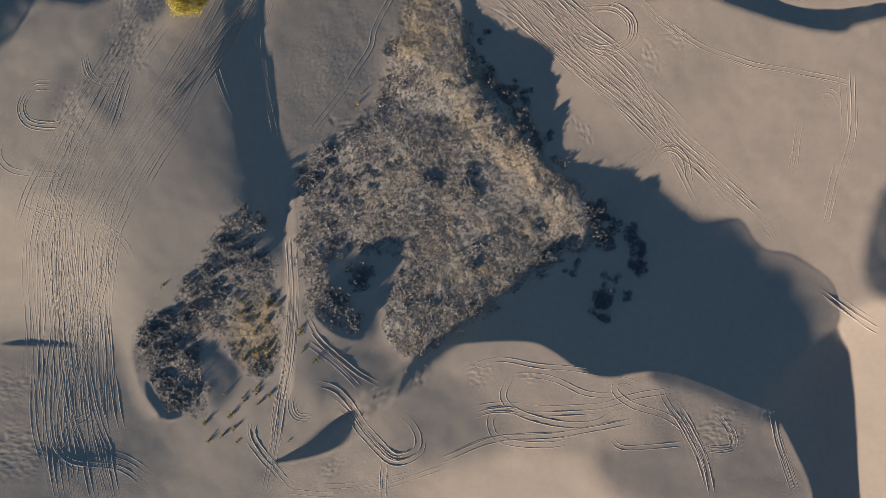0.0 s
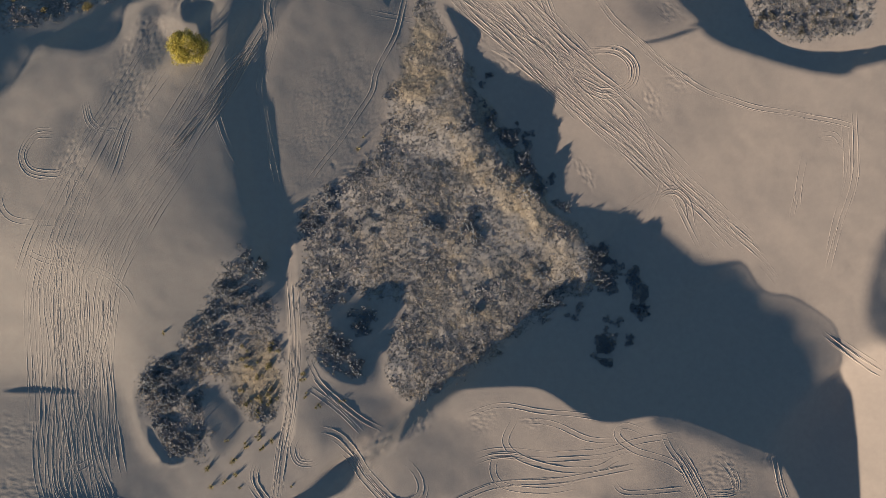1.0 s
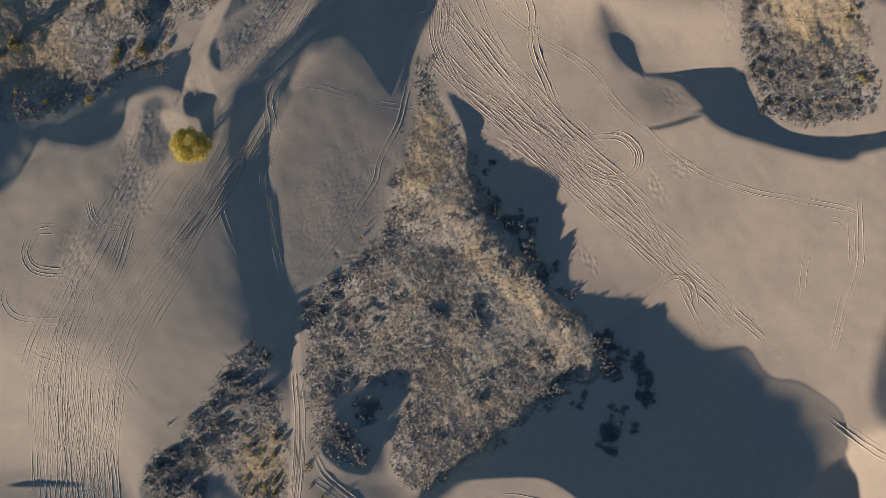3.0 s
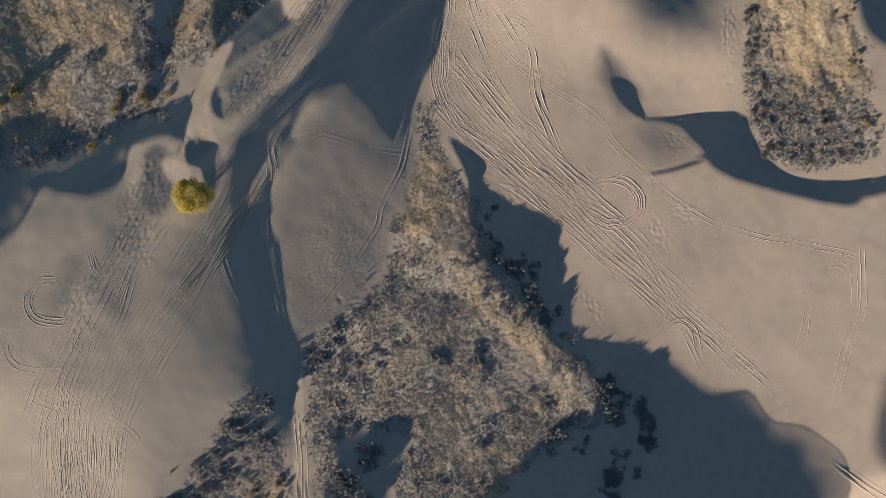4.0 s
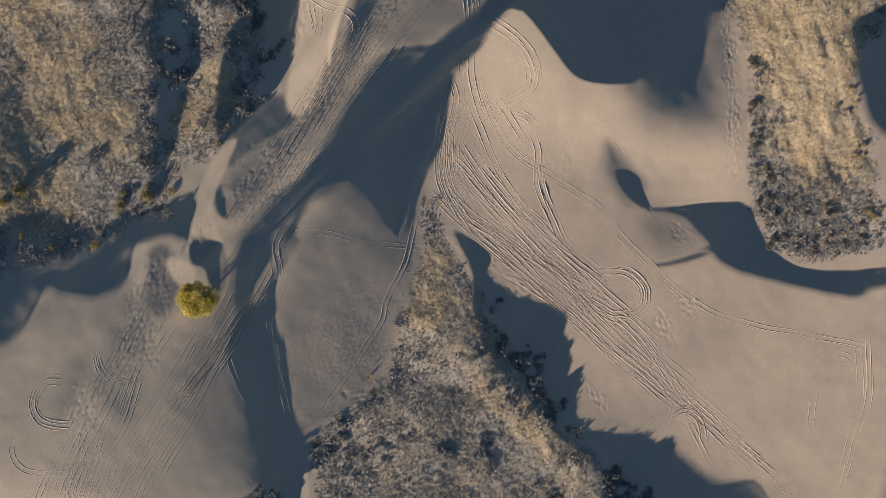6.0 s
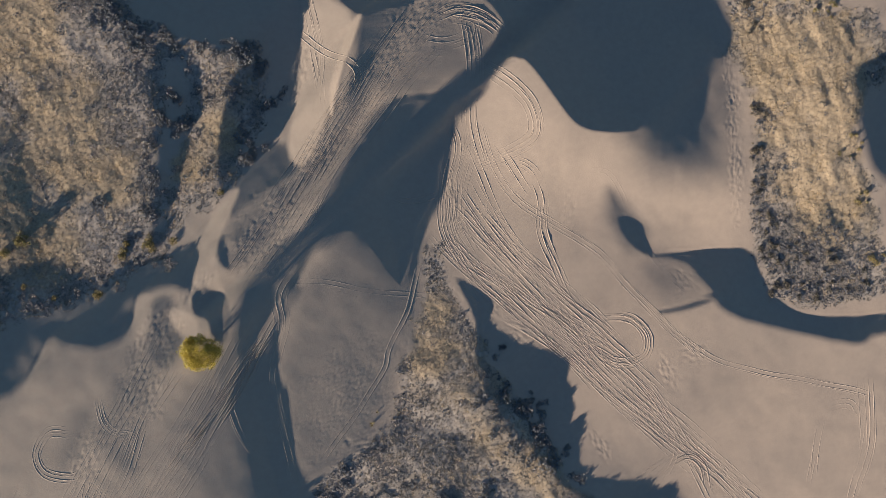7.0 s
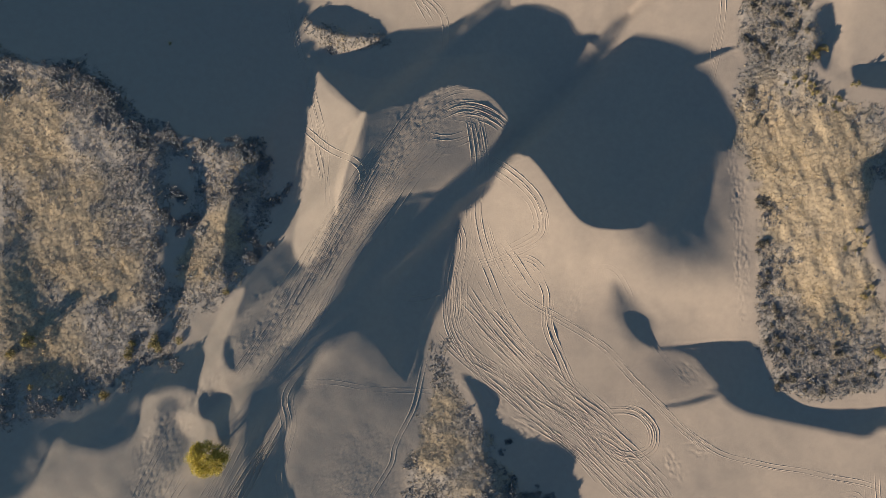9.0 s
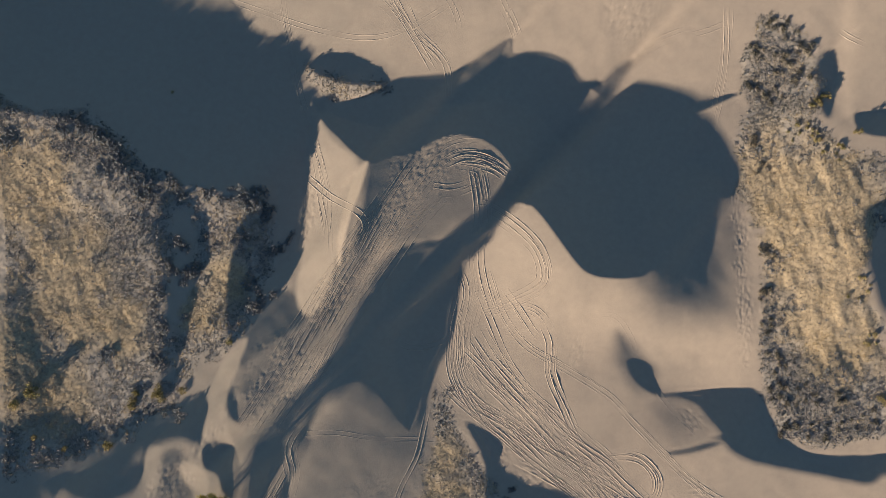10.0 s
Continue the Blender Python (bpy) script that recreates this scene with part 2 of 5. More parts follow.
face(-0.183, 2, 0.9, [(36.3, 56.0), (41.4, 56.5), (49.5, 57.0), (53.6, 56.2), (54.8, 52.3), (56.3, 48.6), (58.9, 46.4), (64.3, 44.6), (73.8, 44.2), (81.4, 45.0), (80.9, 42.2), (75.6, 41.0), (72.8, 39.5), (69.0, 39.9), (64.0, 41.0), (57.6, 42.7), (51.1, 44.4), (47.6, 46.3), (46.2, 47.9), (44.8, 48.6), (45.7, 49.5), (44.2, 51.5), (41.7, 54.4)], 0.07)  # horn
face(-0.066, 8, 7, [(36.1, 55.5), (41.6, 53.9), (44.7, 49.1), (38.5, 47.0), (34.9, 50.9)])  # horn side
face(-0.165, 1.5, 1.2, [(37.0, 46.0), (40.4, 46.7), (43.9, 47.8), (45.4, 47.7), (42.3, 46.5), (37.9, 45.6)], 0.03)  # horn notch
face(0.284, 1.5, 5, [(74.0, -12.5), (86.4, -10.2), (83.6, -49.9), (76.7, -50.9), (76.8, -31.4), (76.5, -21.1)])  # east bank
face(-0.159, 4, 3, [(77.7, -3.0), (81.0, 10.5), (89.4, 12.8), (87.7, -6.1), (80.5, -9.2)])  # east shade
face(-0.179, 1, 1, [(70.9, 106.1), (73.9, 106.4), (79.6, 106.3), (78.8, 102.0), (72.1, 102.6)])  # tail shade
face(0.152, 3, 3, [(69.6, 125.9), (72.0, 125.7), (71.5, 114.7), (70.3, 106.5), (68.9, 108.6), (69.4, 117.0)])  # tail bright
face(-0.172, 1.5, 1.5, [(65.1, 115.8), (68.5, 118.1), (68.6, 112.8), (67.0, 106.1), (65.2, 107.7)])  # east patch shade
face(-0.183, 3, 2, [(71.3, 87.7), (74.1, 90.0), (82.4, 91.0), (81.2, 69.7), (75.8, 69.9), (73.4, 76.1), (71.6, 82.2)], 0.03)  # east far shade
face(0.099, 2, 1, [(18.6, 9.9), (22.2, 9.3), (24.9, 4.2), (24.5, 1.7), (20.8, 1.1), (18.1, 4.2)])  # patch ridge
face(-0.159, 5, 3, [(-21.1, 0.1), (-8.7, 0.1), (-7.8, -2.2), (-9.7, -5.2), (-11.1, -9.1), (-11.5, -13.2), (-12.7, -15.9), (-16.2, -16.4), (-19.2, -12.6), (-21.4, -6.0)])  # patch hollow
face(-0.122, 3, 2, [(-43.5, -17.6), (-40.2, -18.7), (-36.8, -22.4), (-38.0, -26.3), (-40.5, -28.5), (-42.4, -26.4), (-43.8, -22.5)])  # west patch hollow
face(-0.183, 0.8, 0.8, [(-53.9, -24.0), (-52.3, -26.8), (-49.6, -29.0), (-47.1, -29.9), (-49.4, -30.8), (-52.2, -29.8), (-53.7, -27.1)], 0.03)  # moat
face(0.082, 3, 1, [(-57.9, -11.9), (-54.7, -13.0), (-56.0, -18.2), (-54.7, -25.5), (-51.5, -30.1), (-54.2, -30.1), (-57.1, -23.4)])  # moat bank
face(0.082, 1.2, 1, [(-28.7, 9.9), (-27.4, 10.4), (-26.6, -0.9), (-25.9, -12.2), (-26.4, -20.0), (-27.1, -26.1), (-28.7, -26.1), (-29.2, -16.2), (-28.9, -6.1)])  # lane
# Added steep ground that joins the shadows of centre hollow and bowl.
face(-0.223, 0.8, 0.8, [(5.9, 92.8), (7.8, 95.5), (9.4, 98.2), (11.5, 95.2), (12.3, 91.5), (10.2, 92.0), (7.6, 89.4), (4.7, 86.8), (2.0, 87.0)], 0.12)  # saddle
face(0.152, 6, 4, [(53.5, 102.2), (60.3, 106.9), (65.8, 102.6), (68.8, 86.3), (67.0, 66.0), (61.3, 61.9), (56.4, 70.2), (54.8, 84.6)])  # east patch gold
face(0.050, 4, 3, [(55.0, 64.0), (61.3, 61.9), (73.0, 61.8), (74.7, 49.1), (67.4, 46.7), (58.8, 48.7), (55.3, 53.8)])  # east patch foot
face(0.124, 10, 8, [(-2.4, -37.9), (11.6, -35.0), (27.8, -39.2), (29.9, -48.3), (-2.4, -49.8)])  # south bright
face(-0.066, 10, 8, [(-8.4, -31.8), (3.6, -27.9), (11.6, -32.0), (4.6, -36.9), (-4.4, -36.8)])  # south dim
face(-0.076, 6, 6, [(27.9, -36.2), (38.0, -35.2), (46.3, -40.5), (42.3, -46.7), (30.8, -43.2)])  # south dim
face(-0.019, 8, 6, [(-47.0, -35.3), (-36.7, -36.2), (-30.7, -40.3), (-31.6, -48.1), (-45.7, -48.2)])  # lower left dim
face(-0.183, 0.7, 0.7, [(-77.0, -16.4), (-72.9, -16.0), (-68.1, -16.4), (-64.8, -17.2), (-71.8, -17.1), (-76.1, -16.9)], 0.02)  # step
face(-0.091, 6, 5, [(-24.6, -16.1), (-14.7, -16.6), (-8.6, -20.4), (-9.0, -25.2), (-16.7, -26.3), (-22.7, -26.2)])  # south notch
face(-0.061, 6, 6, [(-7.9, -27.0), (-2.4, -22.4), (5.6, -24.9), (5.6, -32.0), (-4.4, -32.8)])  # south side
face(0.066, 3, 2, [(-26.2, 0.1), (-23.1, 0.1), (-21.4, -6.0), (-19.7, -12.1), (-22.7, -12.1), (-25.6, -8.1)])  # patch left bank
face(0.090, 3, 2, [(-8.7, 36.3), (1.6, 31.9), (6.8, 25.9), (15.0, 16.5), (18.1, 10.4), (15.0, 9.4), (8.9, 16.6), (1.7, 23.3), (-8.7, 26.9)])  # patch ridge
face(0.058, 6, 5, [(-24.5, 16.5), (-8.6, 21.7), (-2.5, 14.5), (-6.6, 2.2), (-19.0, 0.1), (-25.2, 4.2)])  # patch middle
face(0.000, 6, 5, [(-2.5, 15.6), (7.9, 14.6), (15.0, 4.2), (12.0, -6.1), (1.6, -10.2), (-6.6, -6.1), (-6.6, 4.2)])  # patch middle
face(0.021, 3, 3, [(-9.7, -6.1), (-2.5, -8.1), (1.6, -13.2), (-4.5, -18.4), (-9.6, -17.3), (-11.1, -11.2)])  # patch toe
face(-0.105, 5, 5, [(-61.5, 28.8), (-58.9, 29.3), (-56.3, 24.5), (-57.0, 22.2), (-59.1, 24.2)])  # streak
face(-0.096, 5, 5, [(-66.8, 30.2), (-62.9, 32.1), (-63.3, 26.5), (-67.1, 22.7)])  # west ripple
# Added steep strip that keeps stray sunlight out of the bowl's shadow.
face(-0.199, 1, 1, [(8.8, 97.0), (23.6, 112.9), (26.4, 110.9), (12.4, 94.4)])  # bowl notch
face(-0.141, 7, 7, [(-19.6, 59.0), (-14.9, 56.7), (-11.1, 52.0), (-7.6, 52.3), (-7.5, 47.2), (-12.2, 47.4), (-16.9, 53.3)])  # tongue fade
face(-0.114, 2, 1.5, [(-40.9, 36.2), (-38.8, 38.7), (-35.0, 44.1), (-31.2, 48.9), (-28.1, 51.8), (-27.0, 50.7), (-30.2, 46.0), (-34.0, 41.2), (-37.8, 36.4), (-40.2, 34.3)])  # rutted strip
face(-0.183, 1, 1, [(-22.7, -9.6), (-18.7, -11.3), (-14.5, -15.0), (-15.5, -16.4), (-19.4, -15.3), (-22.7, -12.3)], 0.08)  # clump hollow

# Spot heights that the broad lie of the land keeps to.
SPOTS = [
    (-71, 25.6, 4.7), (-40.6, 37.1, 3), (-36.9, 7, -1.3), (30.5, -24.4, -1.9), (45.8, -30.7, -2.2), (63.3, 0.1, -7.3),
    (41.1, 16.5, -6.7), (-21.4, -12.2, -3.4), (75.3, 28.3, -2.8), (34.7, 40.5, -5.5), (10.9, 72.5, -2), (-4.7, 61.1, -3.8),
    (-28, 50.5, 1.6), (-77.9, 60.9, -3.6), (-55.7, 59.4, -2.7), (10.3, 92.2, -3.3), (-16.8, 99.2, -3.2), (55.4, 67.7, -7.2),
    (-42.8, 90.9, -4.4), (68.5, 93.3, -5), (72.4, 61.8, -5.5), (-12, 122.5, -9), (-76, -16.8, -2.1), (-72.5, 14, 3.9),
    (-8.6, -10.8, -3.4), (20.5, 7.1, -4.9), (-22.8, 18.2, -3.2), (-45.2, -29.6, -3.3), (-69.8, 43, 1.2), (60.9, 78.6, -6),
    (-60, 69.6, -2.9), (-80, 93.5, -5.6), (-7, -36, -2.9),
]


def inside(px, py, ring):
    """How far inside a closed outline, in metres (outside is negative)."""
    best = np.full(px.shape, 1e9)
    odd = np.zeros(px.shape, bool)
    for (ax, ay), (bx, by) in zip(ring, ring[1:] + ring[:1]):
        dx, dy = bx - ax, by - ay
        s = np.clip(((px - ax) * dx + (py - ay) * dy) / (dx * dx + dy * dy + 1e-9), 0, 1)
        best = np.minimum(best, (px - ax - s * dx) ** 2 + (py - ay - s * dy) ** 2)
        cross = (ay > py) != (by > py)
        odd ^= cross & (px < ax + (py - ay) * dx / (dy if dy else 1e-9))
    best = np.sqrt(best)
    return np.where(odd, best, -best)


def closed(line, steps=4):
    """A closed outline drawn smoothly through its points."""
    p = np.array(line, float)
    a, b, c, d = np.roll(p, 1, 0), p, np.roll(p, -1, 0), np.roll(p, -2, 0)
    out = []
    for k in range(steps):
        u = k / steps
        out.append(0.5 * (2 * b + (c - a) * u + (2 * a - 5 * b + 4 * c - d) * u * u + (3 * b - a - 3 * c + d) * u ** 3))
    return [tuple(v) for v in np.stack(out, 1).reshape(-1, 2)]


def window(xs, ys, box, margin):
    """The rows and columns of a grid within a margin of a box."""
    i0, i1 = np.searchsorted(xs, (box[0] - margin, box[2] + margin))
    j0, j1 = np.searchsorted(ys, (box[1] - margin, box[3] + margin))
    return slice(j0, j1), slice(i0, i1)


def box_of(line):
    return min(p[0] for p in line), min(p[1] for p in line), max(p[0] for p in line), max(p[1] for p in line)


LAND_X, LAND_Y, LAND_STEP, LAND_COUNT = -128.0, -85.6, 0.4, 640
LAND_TURNS = 8


def lie_of_the_land():
    """The smoothest ground whose faces have their pitch along the sun's rays, which run to the north-east; on a grid of
    half LAND_STEP.
    """
    n, r = LAND_COUNT, math.sqrt(0.5)
    xs, ys = LAND_X + LAND_STEP * np.arange(n), LAND_Y + LAND_STEP * np.arange(n)
    pitch, dip = np.full((n, n), BASE_PITCH), np.zeros((n, n))
    for rise, soft, crisp, line, hollow, broad in FACES:
        ring = closed(line)
        w = window(xs, ys, box_of(ring), max(soft, crisp) + 1)
        px, py = np.meshgrid(xs[w[1]], ys[w[0]])
        d = inside(px, py, ring)
        gy_, gx_ = np.gradient(d, LAND_STEP)
        sun_lee = np.clip(0.5 - 0.9 * (gx_ + gy_) * r, 0, 1)
        width = soft + (crisp - soft) * sun_lee
        k = np.clip(d / width + 0.5, 0, 1)
        k = k * k * (3 - 2 * k)
        pitch[w] += (rise - pitch[w]) * k
        if hollow:
            dip[w] = np.maximum(dip[w], hollow * broad * (1 - np.exp(-np.maximum(d - 0.3 * soft, 0) / broad)))
    kx, ky = np.meshgrid(np.fft.fftfreq(n, LAND_STEP) * math.tau, np.fft.fftfreq(n, LAND_STEP) * math.tau)
    ku, kv = (kx + ky) * r, (ky - kx) * r
    k2 = kx * kx + ky * ky
    filt = -1j * ku / (ku * ku + 0.02 * kv * kv + 0.01 * k2 * k2 + 1 / 500 ** 2)
    sx, sy, sz = np.array(SPOTS).T
    i, j = np.round((sx - LAND_X) / LAND_STEP).astype(int), np.round((sy - LAND_Y) / LAND_STEP).astype(int)
    reach = 2 * 22.0 ** 2
    near = np.exp(-((sx[:, None] - sx) ** 2 + (sy[:, None] - sy) ** 2) / reach)
    z = np.zeros((n, n))
    for turn in range(LAND_TURNS):
        down, across = np.gradient(z, LAND_STEP)
        lack = pitch - (across + down) * r
        z += np.fft.ifft2(np.fft.fft2(lack) * filt).real + lack.mean() * r * (xs[None, :] + ys[:, None])
        # A broad correction brings the spot heights in.
        gap = sz - (z - dip)[j, i]
        level = np.median(gap)
        weight = np.linalg.solve(near + 0.5 * np.eye(len(sx)), gap - level)
        z += level
        if turn == LAND_TURNS - 1:
            break
        for x, y, h in zip(sx, sy, weight):
            z += np.outer(h * np.exp(-((ys - y) ** 2) / reach), np.exp(-((xs - x) ** 2) / reach))
    z -= dip
    # Twice as fine, smoothly.
    for turned in range(2):
        a, b, c, d = np.roll(z, 1, 0), z, np.roll(z, -1, 0), np.roll(z, -2, 0)
        z = np.stack([b, (9 * b + 9 * c - a - d) / 16], 1).reshape(2 * len(z), -1).T
    return z


LAND = lie_of_the_land()


def land(xs, ys):
    """Height of the bare sand over a grid; beyond the dunes it levels out."""
    size, half = LAND_COUNT * LAND_STEP, LAND_STEP / 2
    out = []
    for v, low in ((xs, LAND_X), (ys, LAND_Y)):
        u = np.clip((v - low) / half, 0, 2 * LAND_COUNT - 2.001)
        i = np.floor(u + 1e-6).astype(int)
        edge = np.clip(np.minimum(v - low - 4, low + size - 4 - v) / 28, 0, 1)
        out.append((i, u - i, edge * edge * (3 - 2 * edge)))
    (i, fu, ex), (j, fv, ey) = out
    fu, fv = fu[None, :], fv[:, None]
    z = (LAND[np.ix_(j, i)] * (1 - fu) + LAND[np.ix_(j, i + 1)] * fu) * (1 - fv) + (LAND[np.ix_(j + 1, i)] * (1 - fu) + LAND[np.ix_(j + 1, i + 1)] * fu) * fv
    keep = np.outer(ey, ex)
    return -4.5 + (z + 4.5) * keep


# Outlines of the grown patches.
CENTRE_PATCH = [
    (-4.7, 58.9), (-2.3, 58.9), (-1.1, 52.1), (0.5, 46.5), (3.3, 44.7), (6.4, 36.6), (10.1, 32.0), (14.2, 25.8), (17.7, 19.6), (20.7, 14.5),
    (25.4, 11.5), (27.7, 6.3), (27.2, 0.1), (22.3, -1.4), (17.8, -5.0), (11.8, -8.6), (6.8, -12.2), (0.6, -15.5), (-4.4, -19.9), (-8.5, -19.0),
    (-11.2, -13.3), (-10.7, -8.1), (-7.6, -2.7), (-9.8, -1.1), (-14.9, -1.4), (-18.7, 0.9), (-21.4, -3.0), (-20.7, -8.1), (-18.5, -12.0), (-14.6, -15.1),
    (-17.1, -15.5), (-20.6, -13.5), (-24.3, -10.6), (-26.4, -4.1), (-26.3, 2.1), (-25.6, 7.2), (-26.3, 14.3), (-23.0, 18.7), (-18.9, 20.4), (-14.7, 24.0),
    (-9.7, 31.7), (-10.5, 36.7), (-7.8, 40.8), (-7.7, 44.0), (-5.8, 52.1),
]
WEST_PATCH = [
    (-36.4, 8.3), (-34.7, 6.3), (-32.5, 5.5), (-34.4, 2.1), (-32.2, 0.1), (-30.4, -6.1), (-29.6, -12.2), (-29.7, -21.6), (-31.8, -23.4), (-35.8, -21.5),
    (-39.5, -19.7), (-40.0, -16.4), (-43.2, -15.4), (-44.4, -20.5), (-42.3, -24.5), (-42.3, -28.5), (-44.9, -30.1), (-50.0, -29.3), (-52.2, -26.8), (-53.8, -22.6),
    (-55.5, -18.3), (-54.9, -14.0), (-52.5, -12.0), (-48.9, -10.5), (-47.1, -7.0), (-44.5, -2.9), (-41.3, 2.1), (-37.8, 6.1),
]
NORTHWEST_PATCH = [
    (-89.7, 114.4), (-81.1, 113.0), (-74.8, 110.5), (-65.8, 110.2), (-60.2, 106.4), (-56.4, 99.7), (-51.2, 97.7), (-45.2, 94.4), (-39.5, 94.0), (-33.9, 92.6),
    (-33.6, 88.5), (-34.5, 81.2), (-37.6, 74.1), (-39.3, 68.6), (-46.1, 65.2), (-45.3, 67.4), (-50.0, 61.3), (-50.5, 55.8), (-55.9, 54.9), (-61.0, 51.6),
    (-70.1, 47.7), (-79.8, 46.4), (-88.6, 46.0),
]
EAST_PATCH = [
    (54.9, 124.3), (59.7, 125.2), (63.5, 121.0), (65.6, 116.9), (66.7, 109.5), (64.1, 106.1), (68.7, 99.8), (75.2, 98.5), (79.3, 93.0), (77.9, 88.0),
    (74.3, 84.0), (71.7, 80.0), (73.3, 73.5), (75.1, 67.0), (75.9, 63.0), (75.8, 59.3), (78.0, 54.2), (78.9, 50.6), (76.5, 47.6), (70.0, 46.5),
    (63.8, 46.4), (58.8, 47.4), (55.4, 50.5), (54.7, 55.8), (54.0, 65.1), (54.5, 75.4), (54.1, 85.6), (53.1, 86.0), (50.8, 93.3), (51.1, 97.6),
    (51.0, 103.4), (52.9, 108.5), (51.5, 112.6), (52.7, 119.4),
]
ISLET_PATCH = [
    (-28.0, 119.2), (-21.8, 116.3), (-13.4, 114.8), (-12.4, 113.2), (-17.6, 111.9), (-22.9, 112.8), (-26.8, 115.2),
]
BARE_HOLLOWS = [
    [(-51.2, 92.5), (-47.6, 92.9), (-46.9, 87.3), (-47.5, 80.3), (-50.3, 75.3), (-51.8, 69.4), (-50.8, 64.5), (-53.2, 60.6), (-53.1, 65.5), (-52.5, 73.4), (-51.5, 83.4)],
    [(-19.0, -3.0), (-14.9, -2.1), (-8.6, -2.1), (-8.1, -4.0), (-11.1, -8.1), (-11.8, -13.6), (-13.6, -15.1), (-17.7, -10.1)],
]
PATCHES = [CENTRE_PATCH, WEST_PATCH, NORTHWEST_PATCH, EAST_PATCH, ISLET_PATCH]

# Where the dry grass stands thick and golden: middle and reach.
GOLDEN = [(64.9, 71.6, 9), (68.6, 78.7, 10), (64.1, 90.6, 10), (60.5, 80.6, 7), (67.9, 62.5, 7), (58.1, 93.7, 9), (61.2, 84.4, 10), (-75.9, 97.2, 9), (-70.4, 81.8, 9), (-79.9, 69.9, 9), (-70.5, 76.5, 9), (-74.8, 61.1, 8), (-60.4, 71.0, 5), (-47.1, 73.7, 5), (-42.0, 79.9, 4), (-4.1, 45.0, 4), (-4.5, 38.9, 5), (-34.3, -15.2, 5)]
# Where it is only tinged with gold.
MELLOW = [(0.5, 34, 6), (6, 25, 6), (14, 15, 7), (20, 8, 6), (2, -6, 7), (3, 6, 7), (-8, 11, 6)]


def rounded(line, steps=5):
    """The line drawn smoothly through its points."""
    p = np.array(line, float)
    q = np.vstack([2 * p[0] - p[1], p, 2 * p[-1] - p[-2]])
    out = []
    for i in range(1, len(q) - 2):
        for k in range(steps):
            u = k / steps
            out.append(0.5 * (2 * q[i] + (q[i + 1] - q[i - 1]) * u + (2 * q[i - 1] - 5 * q[i] + 4 * q[i + 1] - q[i + 2]) * u * u
                              + (3 * q[i] - q[i - 1] - 3 * q[i + 1] + q[i + 2]) * u ** 3))
    out.append(p[-1])
    return [tuple(v) for v in out]


def lattice(px, py, size, seed):
    """Smooth value noise, -1 to 1, with bumps of that size."""
    grid = np.random.default_rng(seed).uniform(-1, 1, (256, 256))
    u, v = px / size + 1000, py / size + 1000
    i, j = np.floor(u).astype(int), np.floor(v).astype(int)
    fu, fv = u - i, v - j
    fu, fv = fu * fu * fu * (fu * (fu * 6 - 15) + 10), fv * fv * fv * (fv * (fv * 6 - 15) + 10)
    i, j = i % 256, j % 256
    i2, j2 = (i + 1) % 256, (j + 1) % 256
    return (grid[i, j] * (1 - fu) + grid[i2, j] * fu) * (1 - fv) + (grid[i, j2] * (1 - fu) + grid[i2, j2] * fu) * fv


def overgrown(xs, ys):
    """grown() over a grid."""
    out = np.zeros((len(ys), len(xs)))
    for ring in PATCHES:
        w = window(xs, ys, box_of(ring), 3)
        px, py = np.meshgrid(xs[w[1]], ys[w[0]])
        out[w] = np.maximum(out[w], grown(px, py, [ring]))
    return out


def grown(px, py, rings):
    """How thickly a place is grown over, 0 to 1."""
    best = np.full(px.shape, -99.0)
    for ring in rings:
        best = np.maximum(best, inside(px, py, ring))
    for ring in BARE_HOLLOWS:
        best = np.minimum(best, -inside(px, py, ring))
    edge = best + 0.9 * lattice(px, py, 3.1, 11) + 0.6 * lattice(px, py, 1.1, 12)
    return np.clip(edge / 1.6 + 0.35, 0, 1)


# Where low cushion shrubs stand close: middle and reach.
SHRUBBY = [
    (57.5, 52.0, 6), (63.6, 51.0, 6), (69.9, 52.0, 6), (75.1, 54.0, 5), (60.5, 58.0, 6), (67.4, 58.0, 5), (56.8, 65.0, 4), (56.1, 72.0, 3.5), (55.7, 80.0, 3),
    (57.1, 112.1, 5), (59.6, 119.8, 4), (54.2, 101.1, 3), (-61.8, 100.9, 5), (-55.6, 92.0, 5), (-56.9, 98.0, 5), (-69.8, 106.9, 5), (-79.3, 108.8, 5),
    (-18.2, 10.0, 6), (-22.3, 15.0, 4), (2.0, 12.0, 3), (-36.2, 3.0, 4), (-40.1, -2.0, 5), (-45.0, -9.0, 5), (-50.1, -15.0, 5), (-49.5, -24.3, 5), (-34.5, -3.0, 4),
]


def shrubby(px, py):
    """How close the cushion shrubs stand, 0 to 1."""
    best = np.full(px.shape, -1.0)
    for x, y, r in SHRUBBY:
        best = np.maximum(best, 1.25 - np.hypot(px - x, py - y) / r)
    return np.clip(1.5 * best + 0.4 * lattice(px, py, 2.2, 53), 0, 1)


def golden(px, py):
    """How golden the grass is, 0 to 1."""
    best = np.full(px.shape, -1.0)
    for x, y, r in GOLDEN:
        best = np.maximum(best, 1.3 - np.hypot(px - x, py - y) / r)
    for x, y, r in MELLOW:
        best = np.maximum(best, 0.32 * (1.3 - np.hypot(px - x, py - y) / r))
    return np.clip(1.4 * best + 0.45 * lattice(px, py, 4.0, 51) + 0.25 * lattice(px, py, 1.3, 52), 0, 1)


